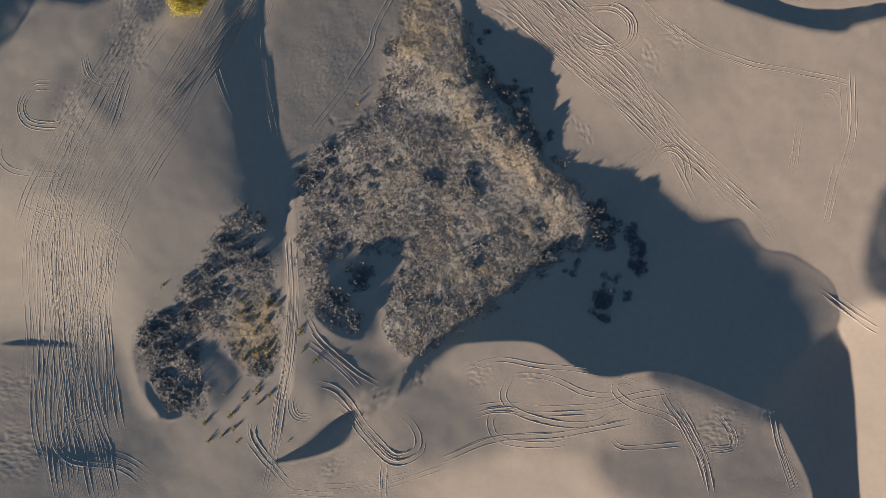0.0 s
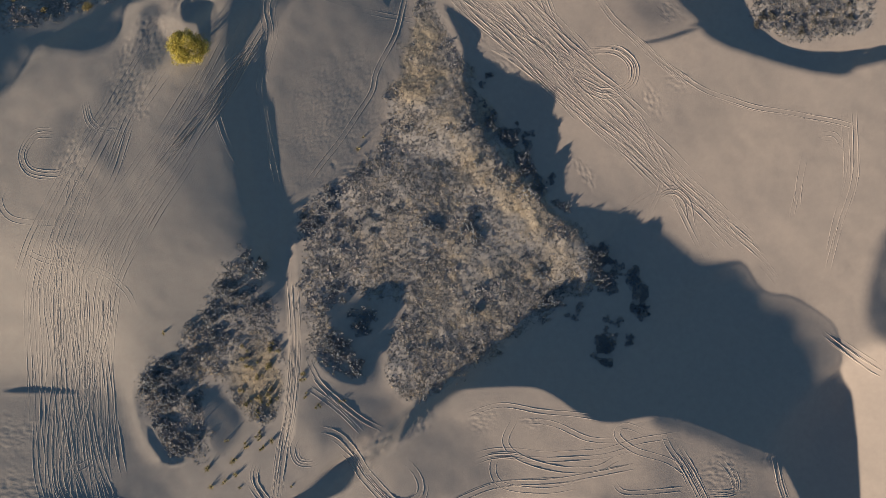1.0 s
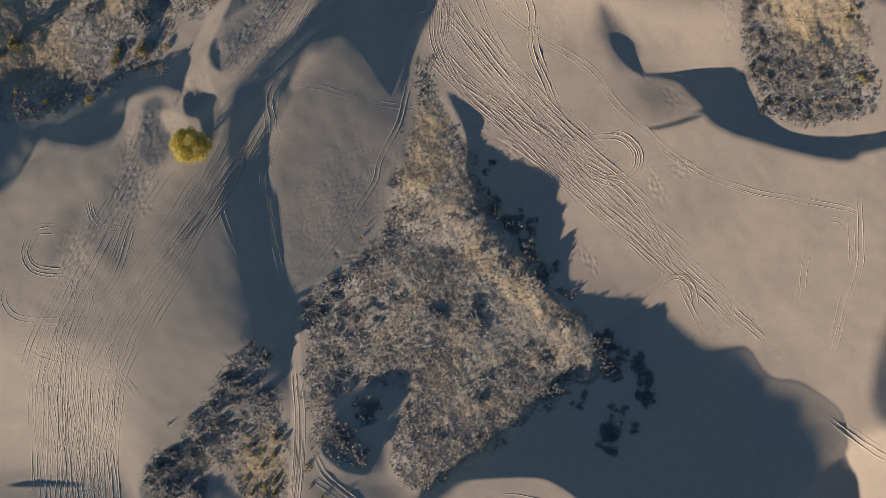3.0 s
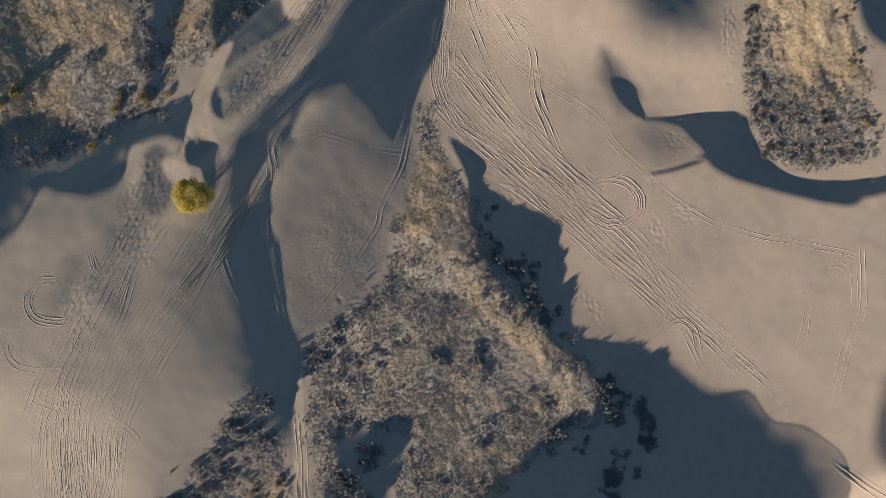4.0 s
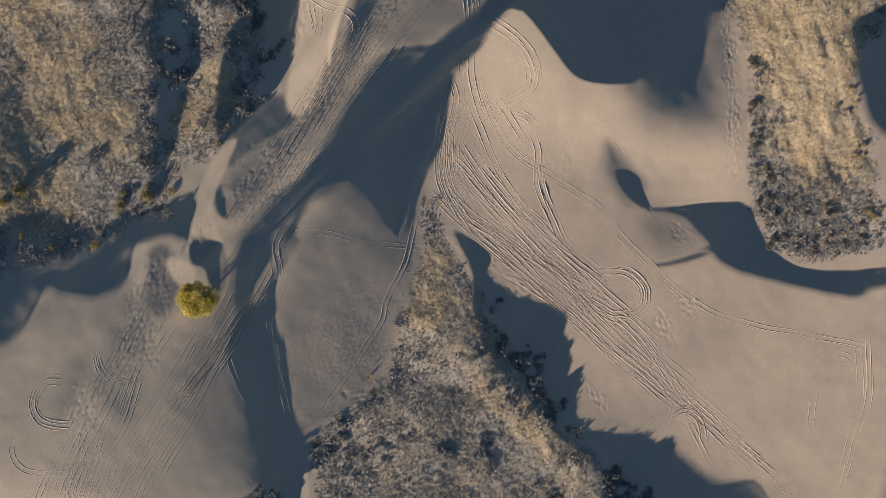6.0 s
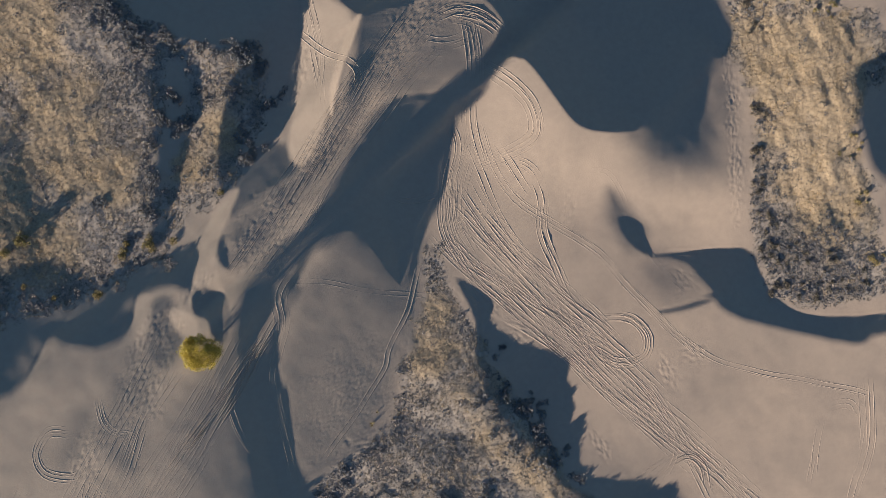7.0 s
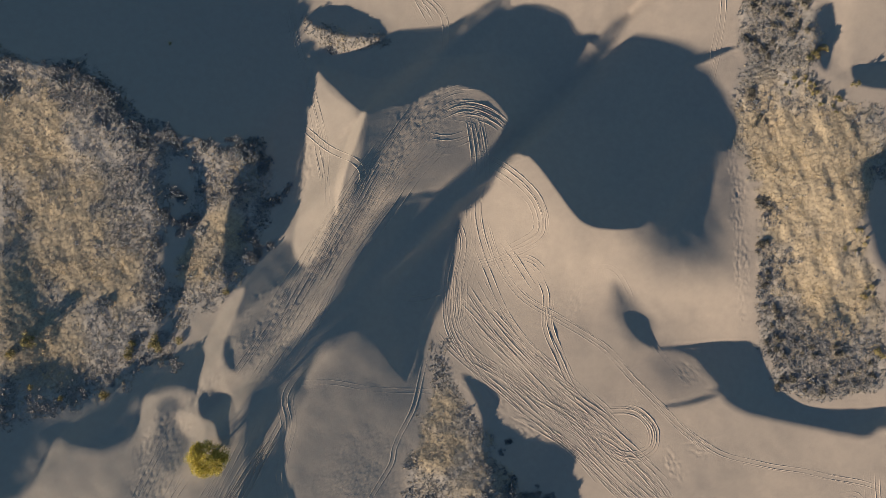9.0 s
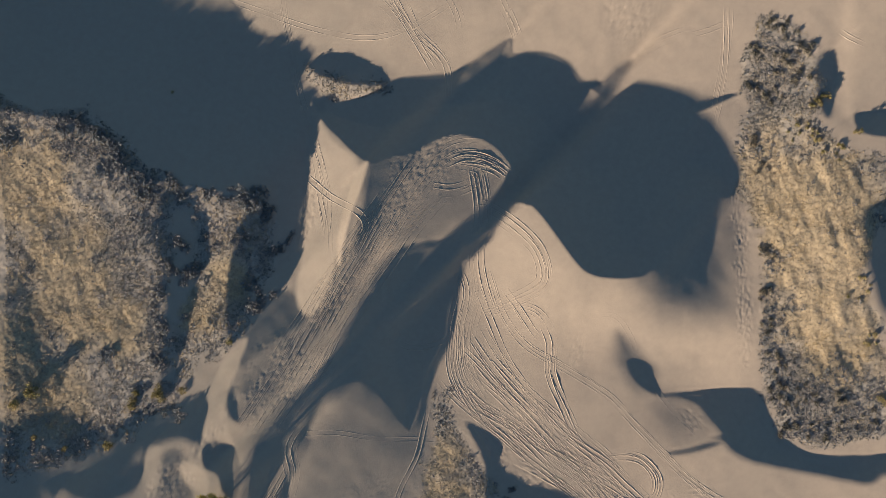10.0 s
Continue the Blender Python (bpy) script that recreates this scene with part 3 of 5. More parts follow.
# ---- materials ----
def material(name, rough=0.9):
    m = bpy.data.materials.new(name)
    m.use_nodes = True
    n, l = m.node_tree.nodes, m.node_tree.links
    b = n["Principled BSDF"]
    b.inputs["Roughness"].default_value = rough
    b.inputs["Specular IOR Level"].default_value = 0.2
    return m, n, l, b


def noise_node(n, l, scale, detail=4.0, rough=0.55, coords=None):
    t = n.new("ShaderNodeTexNoise")
    t.inputs["Scale"].default_value = scale
    t.inputs["Detail"].default_value = detail
    t.inputs["Roughness"].default_value = rough
    if coords:
        l.new(coords, t.inputs["Vector"])
    return t.outputs["Fac"]


def ramp_node(n, l, fac, *stops_):
    r = n.new("ShaderNodeValToRGB")
    while len(r.color_ramp.elements) < len(stops_):
        r.color_ramp.elements.new(0.5)
    for e, (p, c) in zip(r.color_ramp.elements, stops_):
        e.position, e.color = p, (*c, 1)
    l.new(fac, r.inputs["Fac"])
    return r.outputs["Color"]


def mix_node(n, l, fac, a, b):
    x = n.new("ShaderNodeMix")
    x.data_type = "RGBA"
    for socket, value in ((x.inputs[0], fac), (x.inputs[6], a), (x.inputs[7], b)):
        if isinstance(value, float):
            socket.default_value = value
        elif isinstance(value, tuple):
            socket.default_value = (*value, 1)
        else:
            l.new(value, socket)
    return x.outputs[2]


def bump_node(n, l, b, height, strength, distance):
    u = n.new("ShaderNodeBump")
    u.inputs["Strength"].default_value, u.inputs["Distance"].default_value = strength, distance
    l.new(height, u.inputs["Height"])
    l.new(u.outputs["Normal"], b.inputs["Normal"])


def translucent(n, l, b, share):
    """Lets some light through thin leaves."""
    through_ = n.new("ShaderNodeBsdfTranslucent")
    both = n.new("ShaderNodeMixShader")
    both.inputs["Fac"].default_value = share
    colour = b.inputs["Base Color"].links[0].from_socket
    l.new(colour, through_.inputs["Color"])
    l.new(b.outputs["BSDF"], both.inputs[1])
    l.new(through_.outputs["BSDF"], both.inputs[2])
    l.new(both.outputs["Shader"], n["Material Output"].inputs["Surface"])


def sand_material():
    """Pale dune sand with drifts of coarser, greyer grain; under plants it turns to litter and grey soil."""
    m, n, l, b = material("sand", 0.95)
    at_ = n.new("ShaderNodeNewGeometry").outputs["Position"]
    broad, fine, grain = noise_node(n, l, 0.05, 3, 0.5, at_), noise_node(n, l, 0.9, 6, 0.65, at_), noise_node(n, l, 7.0, 3, 0.7, at_)
    sandy = mix_node(n, l, ramp_node(n, l, broad, (0.35, (0, 0, 0)), (0.65, (1, 1, 1))), (0.384, 0.341, 0.287), (0.355, 0.321, 0.278))
    apart = n.new("ShaderNodeSeparateXYZ")
    l.new(at_, apart.inputs[0])
    west = n.new("ShaderNodeMapRange")
    west.inputs["From Min"].default_value, west.inputs["From Max"].default_value = 25.0, -55.0
    l.new(apart.outputs["X"], west.inputs["Value"])
    sandy = mix_node(n, l, west.outputs["Result"], mix_node(n, l, 0.5, sandy, (0.440, 0.357, 0.272)), mix_node(n, l, 0.7, sandy, (0.372, 0.335, 0.272)))
    sandy = mix_node(n, l, ramp_node(n, l, fine, (0.35, (0, 0, 0)), (0.75, (0.55, 0.55, 0.55))), sandy, (0.33, 0.28, 0.235))
    sandy = mix_node(n, l, ramp_node(n, l, grain, (0.45, (0, 0, 0)), (0.8, (0.35, 0.35, 0.35))), sandy, (0.27, 0.23, 0.195))
    litter = ramp_node(n, l, noise_node(n, l, 1.3, 7, 0.7, at_), (0.30, (0.182, 0.173, 0.163)), (0.44, (0.298, 0.276, 0.244)), (0.60, (0.405, 0.365, 0.307)), (0.80, (0.338, 0.303, 0.26)))
    g = n.new("ShaderNodeAttribute")
    g.attribute_name = "grown"
    dry = ramp_node(n, l, noise_node(n, l, 1.9, 7, 0.72, at_), (0.28, (0.14, 0.115, 0.085)), (0.42, (0.30, 0.245, 0.17)), (0.60, (0.46, 0.375, 0.25)), (0.80, (0.38, 0.315, 0.215)))
    y_ = n.new("ShaderNodeAttribute")
    y_.attribute_name = "golden"
    b_in = mix_node(n, l, g.outputs["Fac"], sandy, mix_node(n, l, y_.outputs["Fac"], litter, dry))
    l.new(b_in, b.inputs["Base Color"])
    bump_node(n, l, b, noise_node(n, l, 3.6, 7, 0.75, at_), 0.38, 0.05)
    return m


sand = sand_material()


# ---- ground: one sheet to the horizon ----
STEP, CORE = 0.2, (-82.4, 82.0, -47.2, 132.0)


def stops(lo, hi, reach):
    core = [lo + STEP * i for i in range(round((hi - lo) / STEP) + 1)]
    out, d, a = [], STEP, 0.0
    while a < reach:
        d *= 1.22
        a += d
        out.append(a)
    return np.array([lo - v for v in reversed(out)] + core + [hi + v for v in out]), len(out)


gx, skip_x = stops(CORE[0], CORE[1], 3500)
gy, skip_y = stops(CORE[2], CORE[3], 3500)
GX, GY = np.meshgrid(gx, gy)
GZ = land(gx, gy)
GROWN = overgrown(gx, gy)
GZ += 0.05 * lattice(GX, GY, 7.0, 21) + 0.02 * lattice(GX, GY, 2.3, 22)
GZ += GROWN * (0.06 * lattice(GX, GY, 3.4, 23) + 0.032 * lattice(GX, GY, 1.2, 24) + 0.028 * lattice(GX, GY, 0.5, 25))
GZ += GROWN * golden(GX, GY) * np.where(GX > 0, 1.0, 0.3) * (0.11 * lattice(GX + 0.25 * GY, 0.4 * GY, 1.4, 26))

# Ploughed-up and rippled spots: place, half lengths, turn of the long side, height of the bumps, their size.
RUTS = []


def rough(x, y, long, wide, turn, high, size):
    c, s = math.cos(radians(turn)), math.sin(radians(turn))
    w = window(gx, gy, (x, y, x, y), 1.8 * max(long, wide))
    px, py = GX[w], GY[w]
    u, v = (px - x) * c + (py - y) * s, (py - y) * c - (px - x) * s
    near = np.clip(1.4 - np.hypot(u / long, v / wide) - 0.5 * lattice(px, py, 1.7, 31), 0, 1)
    GZ[w] += 0.6 * high * near * lattice(u, v * 2.2, size, 32)


rough(-18.7, 31.4, 13, 8, 50, 0.03, 0.5)
rough(-16.8, 20.9, 4, 4, 30, 0.07, 0.8)
rough(37.6, 35.3, 3, 1.5, -60, 0.08, 0.6)
rough(25.4, 22.3, 3, 1, -60, 0.08, 0.6)
rough(42.7, 38.5, 3, 2, 0, 0.05, 0.6)
rough(-75.7, -36.6, 6, 6, 0, 0.05, 0.7)
rough(-76.3, -25.2, 4, 4, 0, 0.04, 0.7)
rough(6.6, -22.6, 2.2, 2, 0, 0.06, 0.5)
rough(15.8, -22.9, 2, 1, 0, 0.06, 0.5)
rough(48.8, -32.9, 5, 4, 0, 0.07, 0.6)
rough(-13.6, -27.9, 4, 2, 45, 0.12, 1.2)
rough(-5.0, -21.5, 3, 2, 60, 0.1, 0.9)
rough(-20.0, -39.0, 3, 1.5, 30, 0.07, 0.5)
rough(51.1, 72.7, 11, 1.2, 92, 0.08, 0.55)
rough(51.2, 86.1, 6, 1.2, 100, 0.08, 0.55)
rough(-27.8, 90.1, 8, 1.3, 80, 0.1, 0.8)
rough(-32.0, 62.7, 9, 5, 50, 0.06, 0.6)
rough(-23.4, 75.4, 9, 3, 55, 0.06, 0.6)
rough(-44.2, 52.1, 5, 1.5, 60, 0.08, 0.8)
rough(-51.8, 44.0, 5, 3, 60, 0.05, 0.6)
rough(-53.4, 34.8, 6, 4, 60, 0.06, 0.6)
rough(-62.9, 24.1, 5, 3, 60, 0.06, 0.6)
rough(12.1, 41.5, 6, 2.5, -30, 0.07, 0.7)
rough(26.6, 4.2, 4, 2, 60, 0.06, 0.7)
rough(5.2, 47.9, 5, 3, -45, 0.06, 0.7)
rough(41.6, 51.7, 3, 2, -40, 0.04, 0.6)
rough(21.7, 42.6, 6, 3, -40, 0.03, 0.6)
rough(-4.1, 100.6, 7, 4, 40, 0.06, 0.6)
rough(-10.2, 93.4, 8, 3, 50, 0.06, 0.6)
rough(20.6, 64.9, 3, 2, 60, 0.03, 0.6)
rough(59.3, -28.7, 2.5, 1.5, 60, 0.06, 0.7)
rough(42.4, -20.3, 2, 1.2, 80, 0.06, 0.7)
rough(31.5, 125.5, 5, 4, 50, 0.05, 0.8)


def track(passes, spread, depth, line):
    """Wheel tracks of several passes along a line: for each wheel a rut between two thrown-up rims, as a narrow strip of relief."""
    mid = np.array(rounded([(x, y, 0) for x, y in line], 12))[:, :2]
    run = np.r_[0, np.cumsum(np.hypot(*np.diff(mid, axis=0).T))]
    s = np.arange(0, run[-1], 0.42)
    x, y = np.interp(s, run, mid[:, 0]), np.interp(s, run, mid[:, 1])
    tx, ty = np.gradient(x), np.gradient(y)
    k = np.hypot(tx, ty) + 1e-9
    tx, ty = tx / k, ty / k
    for _ in range(passes):
        near_, far_ = rng.uniform(-1, 1, 2) * spread
        far_ = 0.45 * near_ + 0.55 * far_ if passes < 10 else 0.15 * near_ + 0.85 * far_
        swing = near_ + (far_ - near_) * s / run[-1] + 0.10 * spread * np.sin(s / rng.uniform(9, 25) + rng.uniform(0, 6)) + 0.06 * np.sin(s / rng.uniform(1.5, 3) + rng.uniform(0, 6))
        first, last = (0, len(s)) if passes < 3 else sorted(rng.integers(0, len(s), 2) * np.array([0.35, 0.35]) + np.array([0, 0.65 * len(s)]))
        keep = slice(int(first), int(last))
        deep = depth * rng.uniform(0.35, 1.15) * (0.85 + 0.35 * np.sin(s / 2.1 + rng.uniform(0, 6)))
        if passes > 2:
            deep = deep * np.clip(0.75 + 0.9 * lattice(s, np.full(len(s), 7.0 * rng.integers(0, 200)), 6.0, 71), 0.12, 1.2)
        deep = deep * np.clip(np.minimum(np.arange(len(s)) - first, last - np.arange(len(s))) / 8, 0, 1)
        gauge = rng.choice([0.8, 0.9, 1.1])
        for half in (-gauge / 2, gauge / 2):
            rx, ry = (x - ty * (swing + half))[keep], (y + tx * (swing + half))[keep]
            if len(rx) > 4:
                RUTS.append((rx, ry, -ty[keep], tx[keep], deep[keep] * rng.uniform(0.6, 1.25, len(rx))))


rng = np.random.default_rng(5)
track(60, 8.6, 0.05, [(-55.1, 20.4), (-59.8, 9.8), (-62.8, -0.9), (-64.4, -16.0), (-64.9, -28.8), (-63.9, -37.4), (-61.1, -47.0)])
track(18, 4.4, 0.05, [(-64.6, -3.9), (-56.6, 9.9), (-46.9, 25.3), (-37.5, 40.1), (-32.6, 48.0)])
track(16, 4.0, 0.05, [(-71.7, -2.9), (-64.8, 13.6), (-57.9, 27.0), (-51.7, 38.7), (-48.6, 45.4)])
track(14, 1.0, 0.07, [(-28.6, 11.2), (-28.3, 4.2), (-27.7, -4.1), (-27.5, -12.2), (-27.8, -20.0), (-29.3, -28.3), (-30.5, -36.5), (-31.9, -45.3)])
track(3, 1.6, 0.05, [(-27.7, 8.2), (-29.6, 22.2), (-31.8, 35.7), (-29.9, 45.3), (-30.1, 51.0), (-25.2, 57.8)])
track(2, 0.8, 0.05, [(-35.7, 20.9), (-39.0, 28.5), (-39.4, 34.1), (-35.6, 44.0)])
track(26, 3.4, 0.048, [(7.9, 48.4), (18.6, 41.6), (28.7, 32.2), (38.0, 24.0), (48.8, 14.7), (58.0, 6.4), (63.6, -0.9)])
track(42, 5.6, 0.05, [(-2.8, 66.1), (3.2, 59.1), (12.5, 50.9), (23.0, 41.6), (31.8, 32.2)])
track(4, 1.5, 0.05, [(10.5, 53.0), (23.0, 44.7), (32.8, 36.3), (40.9, 28.0)])
track(2, 0.9, 0.032, [(35.0, 47.8), (39.7, 42.6), (45.9, 38.0), (54.5, 35.1), (65.4, 32.9), (74.7, 30.6), (77.2, 28.1)])
track(3, 0.9, 0.05, [(66.2, 27.7), (70.7, 28.7), (72.6, 26.5), (74.7, 24.6)])
track(4, 2.2, 0.04, [(73.1, 35.9), (73.8, 21.6), (71.5, 10.5), (70.2, -0.9)])
track(3, 1.5, 0.035, [(67.2, 27.7), (65.0, 18.7), (64.0, 8.4)])
track(6, 1.0, 0.07, [(68.3, -6.2), (72.6, -9.8), (78.2, -13.5), (84.2, -16.6)])
track(4, 1.0, 0.06, [(-1.4, -32.7), (7.6, -28.3), (17.5, -28.6), (27.8, -28.3), (37.0, -26.2), (48.5, -25.3)])
track(2, 0.4, 0.06, [(-1.4, -37.8), (9.5, -33.8), (21.7, -33.0), (34.1, -30.8)])
track(1, 0.2, 0.07, [(12.3, -22.1), (10.9, -26.6), (15.5, -29.8), (25.8, -31.3), (30.9, -29.1)])
track(1, 0.2, 0.07, [(10.7, -27.6), (8.4, -30.5), (10.1, -33.8), (17.6, -34.8), (23.8, -34.2)])
track(1, 0.2, 0.06, [(3.6, -21.5), (9.7, -19.7), (16.8, -20.7), (22.9, -21.2), (27.8, -22.0)])
track(1, 0.3, 0.06, [(12.8, -22.6), (18.7, -22.9), (24.7, -25.5), (30.9, -26.2)])
track(1, 0.3, 0.07, [(36.0, -25.2), (31.8, -23.6), (30.8, -25.1), (34.0, -27.7), (40.2, -29.8), (45.1, -33.3)])
track(1, 0.3, 0.06, [(30.0, -33.4), (32.1, -35.4), (38.1, -35.3), (43.1, -34.8)])
track(6, 1.6, 0.06, [(40.8, -20.3), (40.1, -25.2), (44.1, -32.3), (46.8, -38.5), (49.1, -47.1)])
track(3, 1.0, 0.05, [(44.3, -25.4), (50.4, -30.9), (52.3, -35.7), (46.3, -35.4), (43.6, -32.3)])
track(4, 1.8, 0.05, [(58.9, -25.5), (61.2, -33.0), (63.6, -40.2), (65.6, -46.9)])
track(5, 1.0, 0.07, [(-25.6, -24.1), (-19.7, -25.8), (-15.6, -30.4), (-11.4, -34.7), (-8.4, -36.9), (-4.9, -35.8), (-4.2, -33.1), (-5.8, -30.1), (-9.4, -27.3)])
track(3, 0.8, 0.06, [(-25.4, -11.1), (-21.5, -17.0), (-15.6, -22.2), (-8.4, -25.9)])
track(2, 0.5, 0.06, [(-24.6, -15.9), (-19.6, -20.1), (-14.7, -25.4)])
track(2, 0.6, 0.07, [(-26.1, -25.2), (-27.2, -27.8), (-26.3, -30.1), (-23.7, -30.3), (-22.2, -29.2)])
track(4, 1.0, 0.07, [(-31.8, -26.3), (-34.4, -32.4), (-31.9, -37.0), (-28.7, -40.3), (-24.4, -44.9)])
track(3, 0.7, 0.06, [(-9.4, -35.8), (-10.1, -39.9), (-10.5, -46.3)])
track(3, 2.0, 0.05, [(-35.0, -41.6), (-22.4, -42.9), (-8.5, -41.1), (7.5, -35.8)])
track(2, 0.4, 0.075, [(-66.2, 27.9), (-70.2, 27.8), (-72.2, 24.5), (-70.4, 21.6), (-65.8, 20.7), (-63.4, 21.7)])
track(1, 0.3, 0.05, [(-74.1, 20.3), (-75.6, 16.5), (-72.8, 13.1), (-65.7, 12.6), (-62.9, 13.6)])
track(1, 0.3, 0.03, [(-74.2, 9.8), (-68.3, 6.4), (-59.8, 4.5), (-55.5, 1.1), (-53.9, -2.9)])
track(2, 1.0, 0.05, [(-61.6, 33.8), (-60.2, 29.9), (-57.0, 28.0), (-52.4, 28.6)])
track(3, 1.6, 0.06, [(-55.0, -32.9), (-60.4, -30.4), (-65.3, -31.9), (-68.3, -35.8), (-65.1, -38.9), (-58.8, -36.8)])
track(2, 0.5, 0.10, [(24.9, 38.4), (29.7, 36.2), (33.8, 37.9), (34.6, 41.5), (32.4, 44.4), (30.0, 45.1)])
track(3, 1.2, 0.065, [(38.5, 11.6), (37.9, 15.7), (41.6, 18.6), (44.7, 16.8), (45.7, 11.6), (47.9, 6.4)])
track(2, 0.6, 0.07, [(34.7, 30.2), (39.5, 26.0), (40.3, 19.9), (38.4, 14.7)])
track(1, 0.3, 0.04, [(31.9, 11.5), (34.0, 15.7), (39.3, 19.3)])
track(46, 5.0, 0.075, [(-36.7, 52.0), (-30.0, 62.1), (-22.9, 73.4), (-12.2, 89.3), (-2.1, 100.6)])
track(8, 3.5, 0.06, [(-14.3, 85.3), (-6.2, 95.4), (-0.1, 100.6), (7.9, 99.6)])
track(1, 0.2, 0.03, [(-30.9, 53.0), (-23.4, 52.8), (-15.8, 51.0), (-8.0, 49.9), (0.0, 48.8)])
track(1, 0.3, 0.07, [(-6.4, 56.1), (-8.9, 47.0), (-12.3, 40.0), (-13.7, 35.6), (-19.8, 26.4), (-24.8, 19.9)])
track(2, 0.4, 0.06, [(4.5, 81.1), (6.8, 73.1), (10.8, 67.0), (17.5, 62.4), (25.8, 56.9), (32.3, 49.7), (37.9, 43.5), (44.8, 37.2)])
track(3, 0.9, 0.10, [(6.3, 70.1), (10.3, 73.0), (13.8, 71.5), (15.9, 66.9), (16.0, 60.9), (19.1, 52.9), (24.0, 42.6)])
track(16, 3.2, 0.05, [(-0.5, 85.0), (1.9, 77.1), (0.3, 69.2), (0.2, 61.1), (6.3, 51.0)])
track(5, 2.0, 0.06, [(0.7, 90.4), (4.6, 91.5), (9.5, 88.4), (14.1, 83.3), (14.4, 77.2), (7.3, 73.3), (-0.7, 71.4)])
track(1, 0.2, 0.024, [(21.6, 71.0), (27.0, 71.2), (30.1, 67.1), (32.3, 61.0), (37.7, 53.8), (42.3, 48.6)])
track(5, 1.0, 0.07, [(-31.9, 135.1), (-30.9, 124.8), (-29.2, 114.2), (-25.9, 103.3), (-23.8, 92.8), (-24.6, 83.8)])
track(4, 1.2, 0.06, [(-26.5, 104.3), (-24.8, 94.3), (-23.4, 85.6), (-25.0, 78.5)])
track(1, 0.3, 0.07, [(-29.0, 98.8), (-23.8, 94.2), (-18.1, 90.9), (-16.9, 87.8), (-19.7, 83.8)])
track(1, 0.2, 0.06, [(-41.9, 130.8), (-29.9, 126.3), (-17.5, 123.2), (-9.0, 124.4), (-0.4, 128.5)])
track(4, 1.6, 0.06, [(-17.2, 134.2), (-11.0, 127.8), (-6.5, 120.4), (-3.9, 115.8)])
track(3, 1.2, 0.06, [(-3.4, 133.9), (0.1, 126.3), (0.6, 118.9)])
track(3, 1.2, 0.06, [(49.6, 130.7), (49.4, 119.6), (48.5, 111.8), (46.3, 101.5)])
track(3, 2.4, 0.04, [(52.4, 125.4), (46.5, 122.7), (36.7, 119.4), (28.3, 112.3)])
track(6, 1.2, 0.13, [(-2.3, 98.2), (1.8, 99.7), (6.7, 98.4), (10.8, 94.9)])
track(4, 2.0, 0.07, [(-5.4, 94.2), (-1.4, 93.6), (2.7, 95.0), (3.8, 97.9), (-1.2, 99.1)])
track(3, 1.0, 0.05, [(62.5, 127.1), (68.5, 122.9), (75.8, 118.3)])
track(5, 2.0, 0.05, [(-12.9, 68.7), (-8.0, 67.3), (-3.0, 69.1), (-0.9, 72.0)])
track(6, 2.0, 0.05, [(16.3, 44.6), (30.8, 36.4), (41.3, 21.9), (49.9, 4.3)])
track(5, 2.0, 0.05, [(0.4, 79.1), (7.3, 63.0), (16.5, 51.9), (29.0, 40.5)])
track(3, 1.2, 0.06, [(20.9, 44.7), (30.2, 45.1), (34.0, 42.5), (33.9, 38.4), (29.8, 36.9), (25.0, 38.5)])
track(4, 1.6, 0.05, [(3.0, 102.7), (4.6, 91.5), (3.5, 80.3), (6.2, 70.3)])
track(5, 2.4, 0.05, [(-65.8, 10.7), (-57.5, 18.5), (-52.3, 31.0), (-46.6, 39.7)])
track(4, 1.4, 0.05, [(-48.9, -44.4), (-57.6, -38.7), (-67.3, -36.9), (-68.1, -29.6), (-60.4, -26.8)])
track(6, 1.2, 0.16, [(-29.1, 52.0), (-32.2, 45.2), (-37.1, 38.5), (-43.7, 28.9), (-52.5, 17.5)])
track(4, 1.6, 0.05, [(6.1, 133.4), (10.0, 125.7), (12.8, 118.0)])
track(5, 2.2, 0.05, [(-10.9, 134.1), (-6.9, 124.4), (-1.7, 118.0), (-1.0, 108.6)])
track(5, 0.9, 0.15, [(-30.5, 48.0), (-35.3, 40.0), (-39.5, 32.0), (-44.0, 25.5)])
track(5, 1.8, 0.08, [(1.5, 70.5), (5.0, 64.5), (10.5, 57.5), (17.5, 50.0)])
track(3, 0.8, 0.08, [(6.0, 80.0), (9.4, 75.0), (13.0, 69.0), (17.5, 63.5)])


def sample(grid, x, y):
    """A grid's value at places of its inner part."""
    u, v = (np.asarray(x) - CORE[0]) / STEP, (np.asarray(y) - CORE[2]) / STEP
    i = np.clip(np.floor(u).astype(int), 0, round((CORE[1] - CORE[0]) / STEP) - 1)
    j = np.clip(np.floor(v).astype(int), 0, round((CORE[3] - CORE[2]) / STEP) - 1)
    fu, fv, i, j = u - i, v - j, i + skip_x, j + skip_y
    return (grid[j, i] * (1 - fu) + grid[j, i + 1] * fu) * (1 - fv) + (grid[j + 1, i] * (1 - fu) + grid[j + 1, i + 1] * fu) * fv


def ground_at(x, y):
    """Height of the finished ground in its inner part."""
    return sample(GZ, x, y)


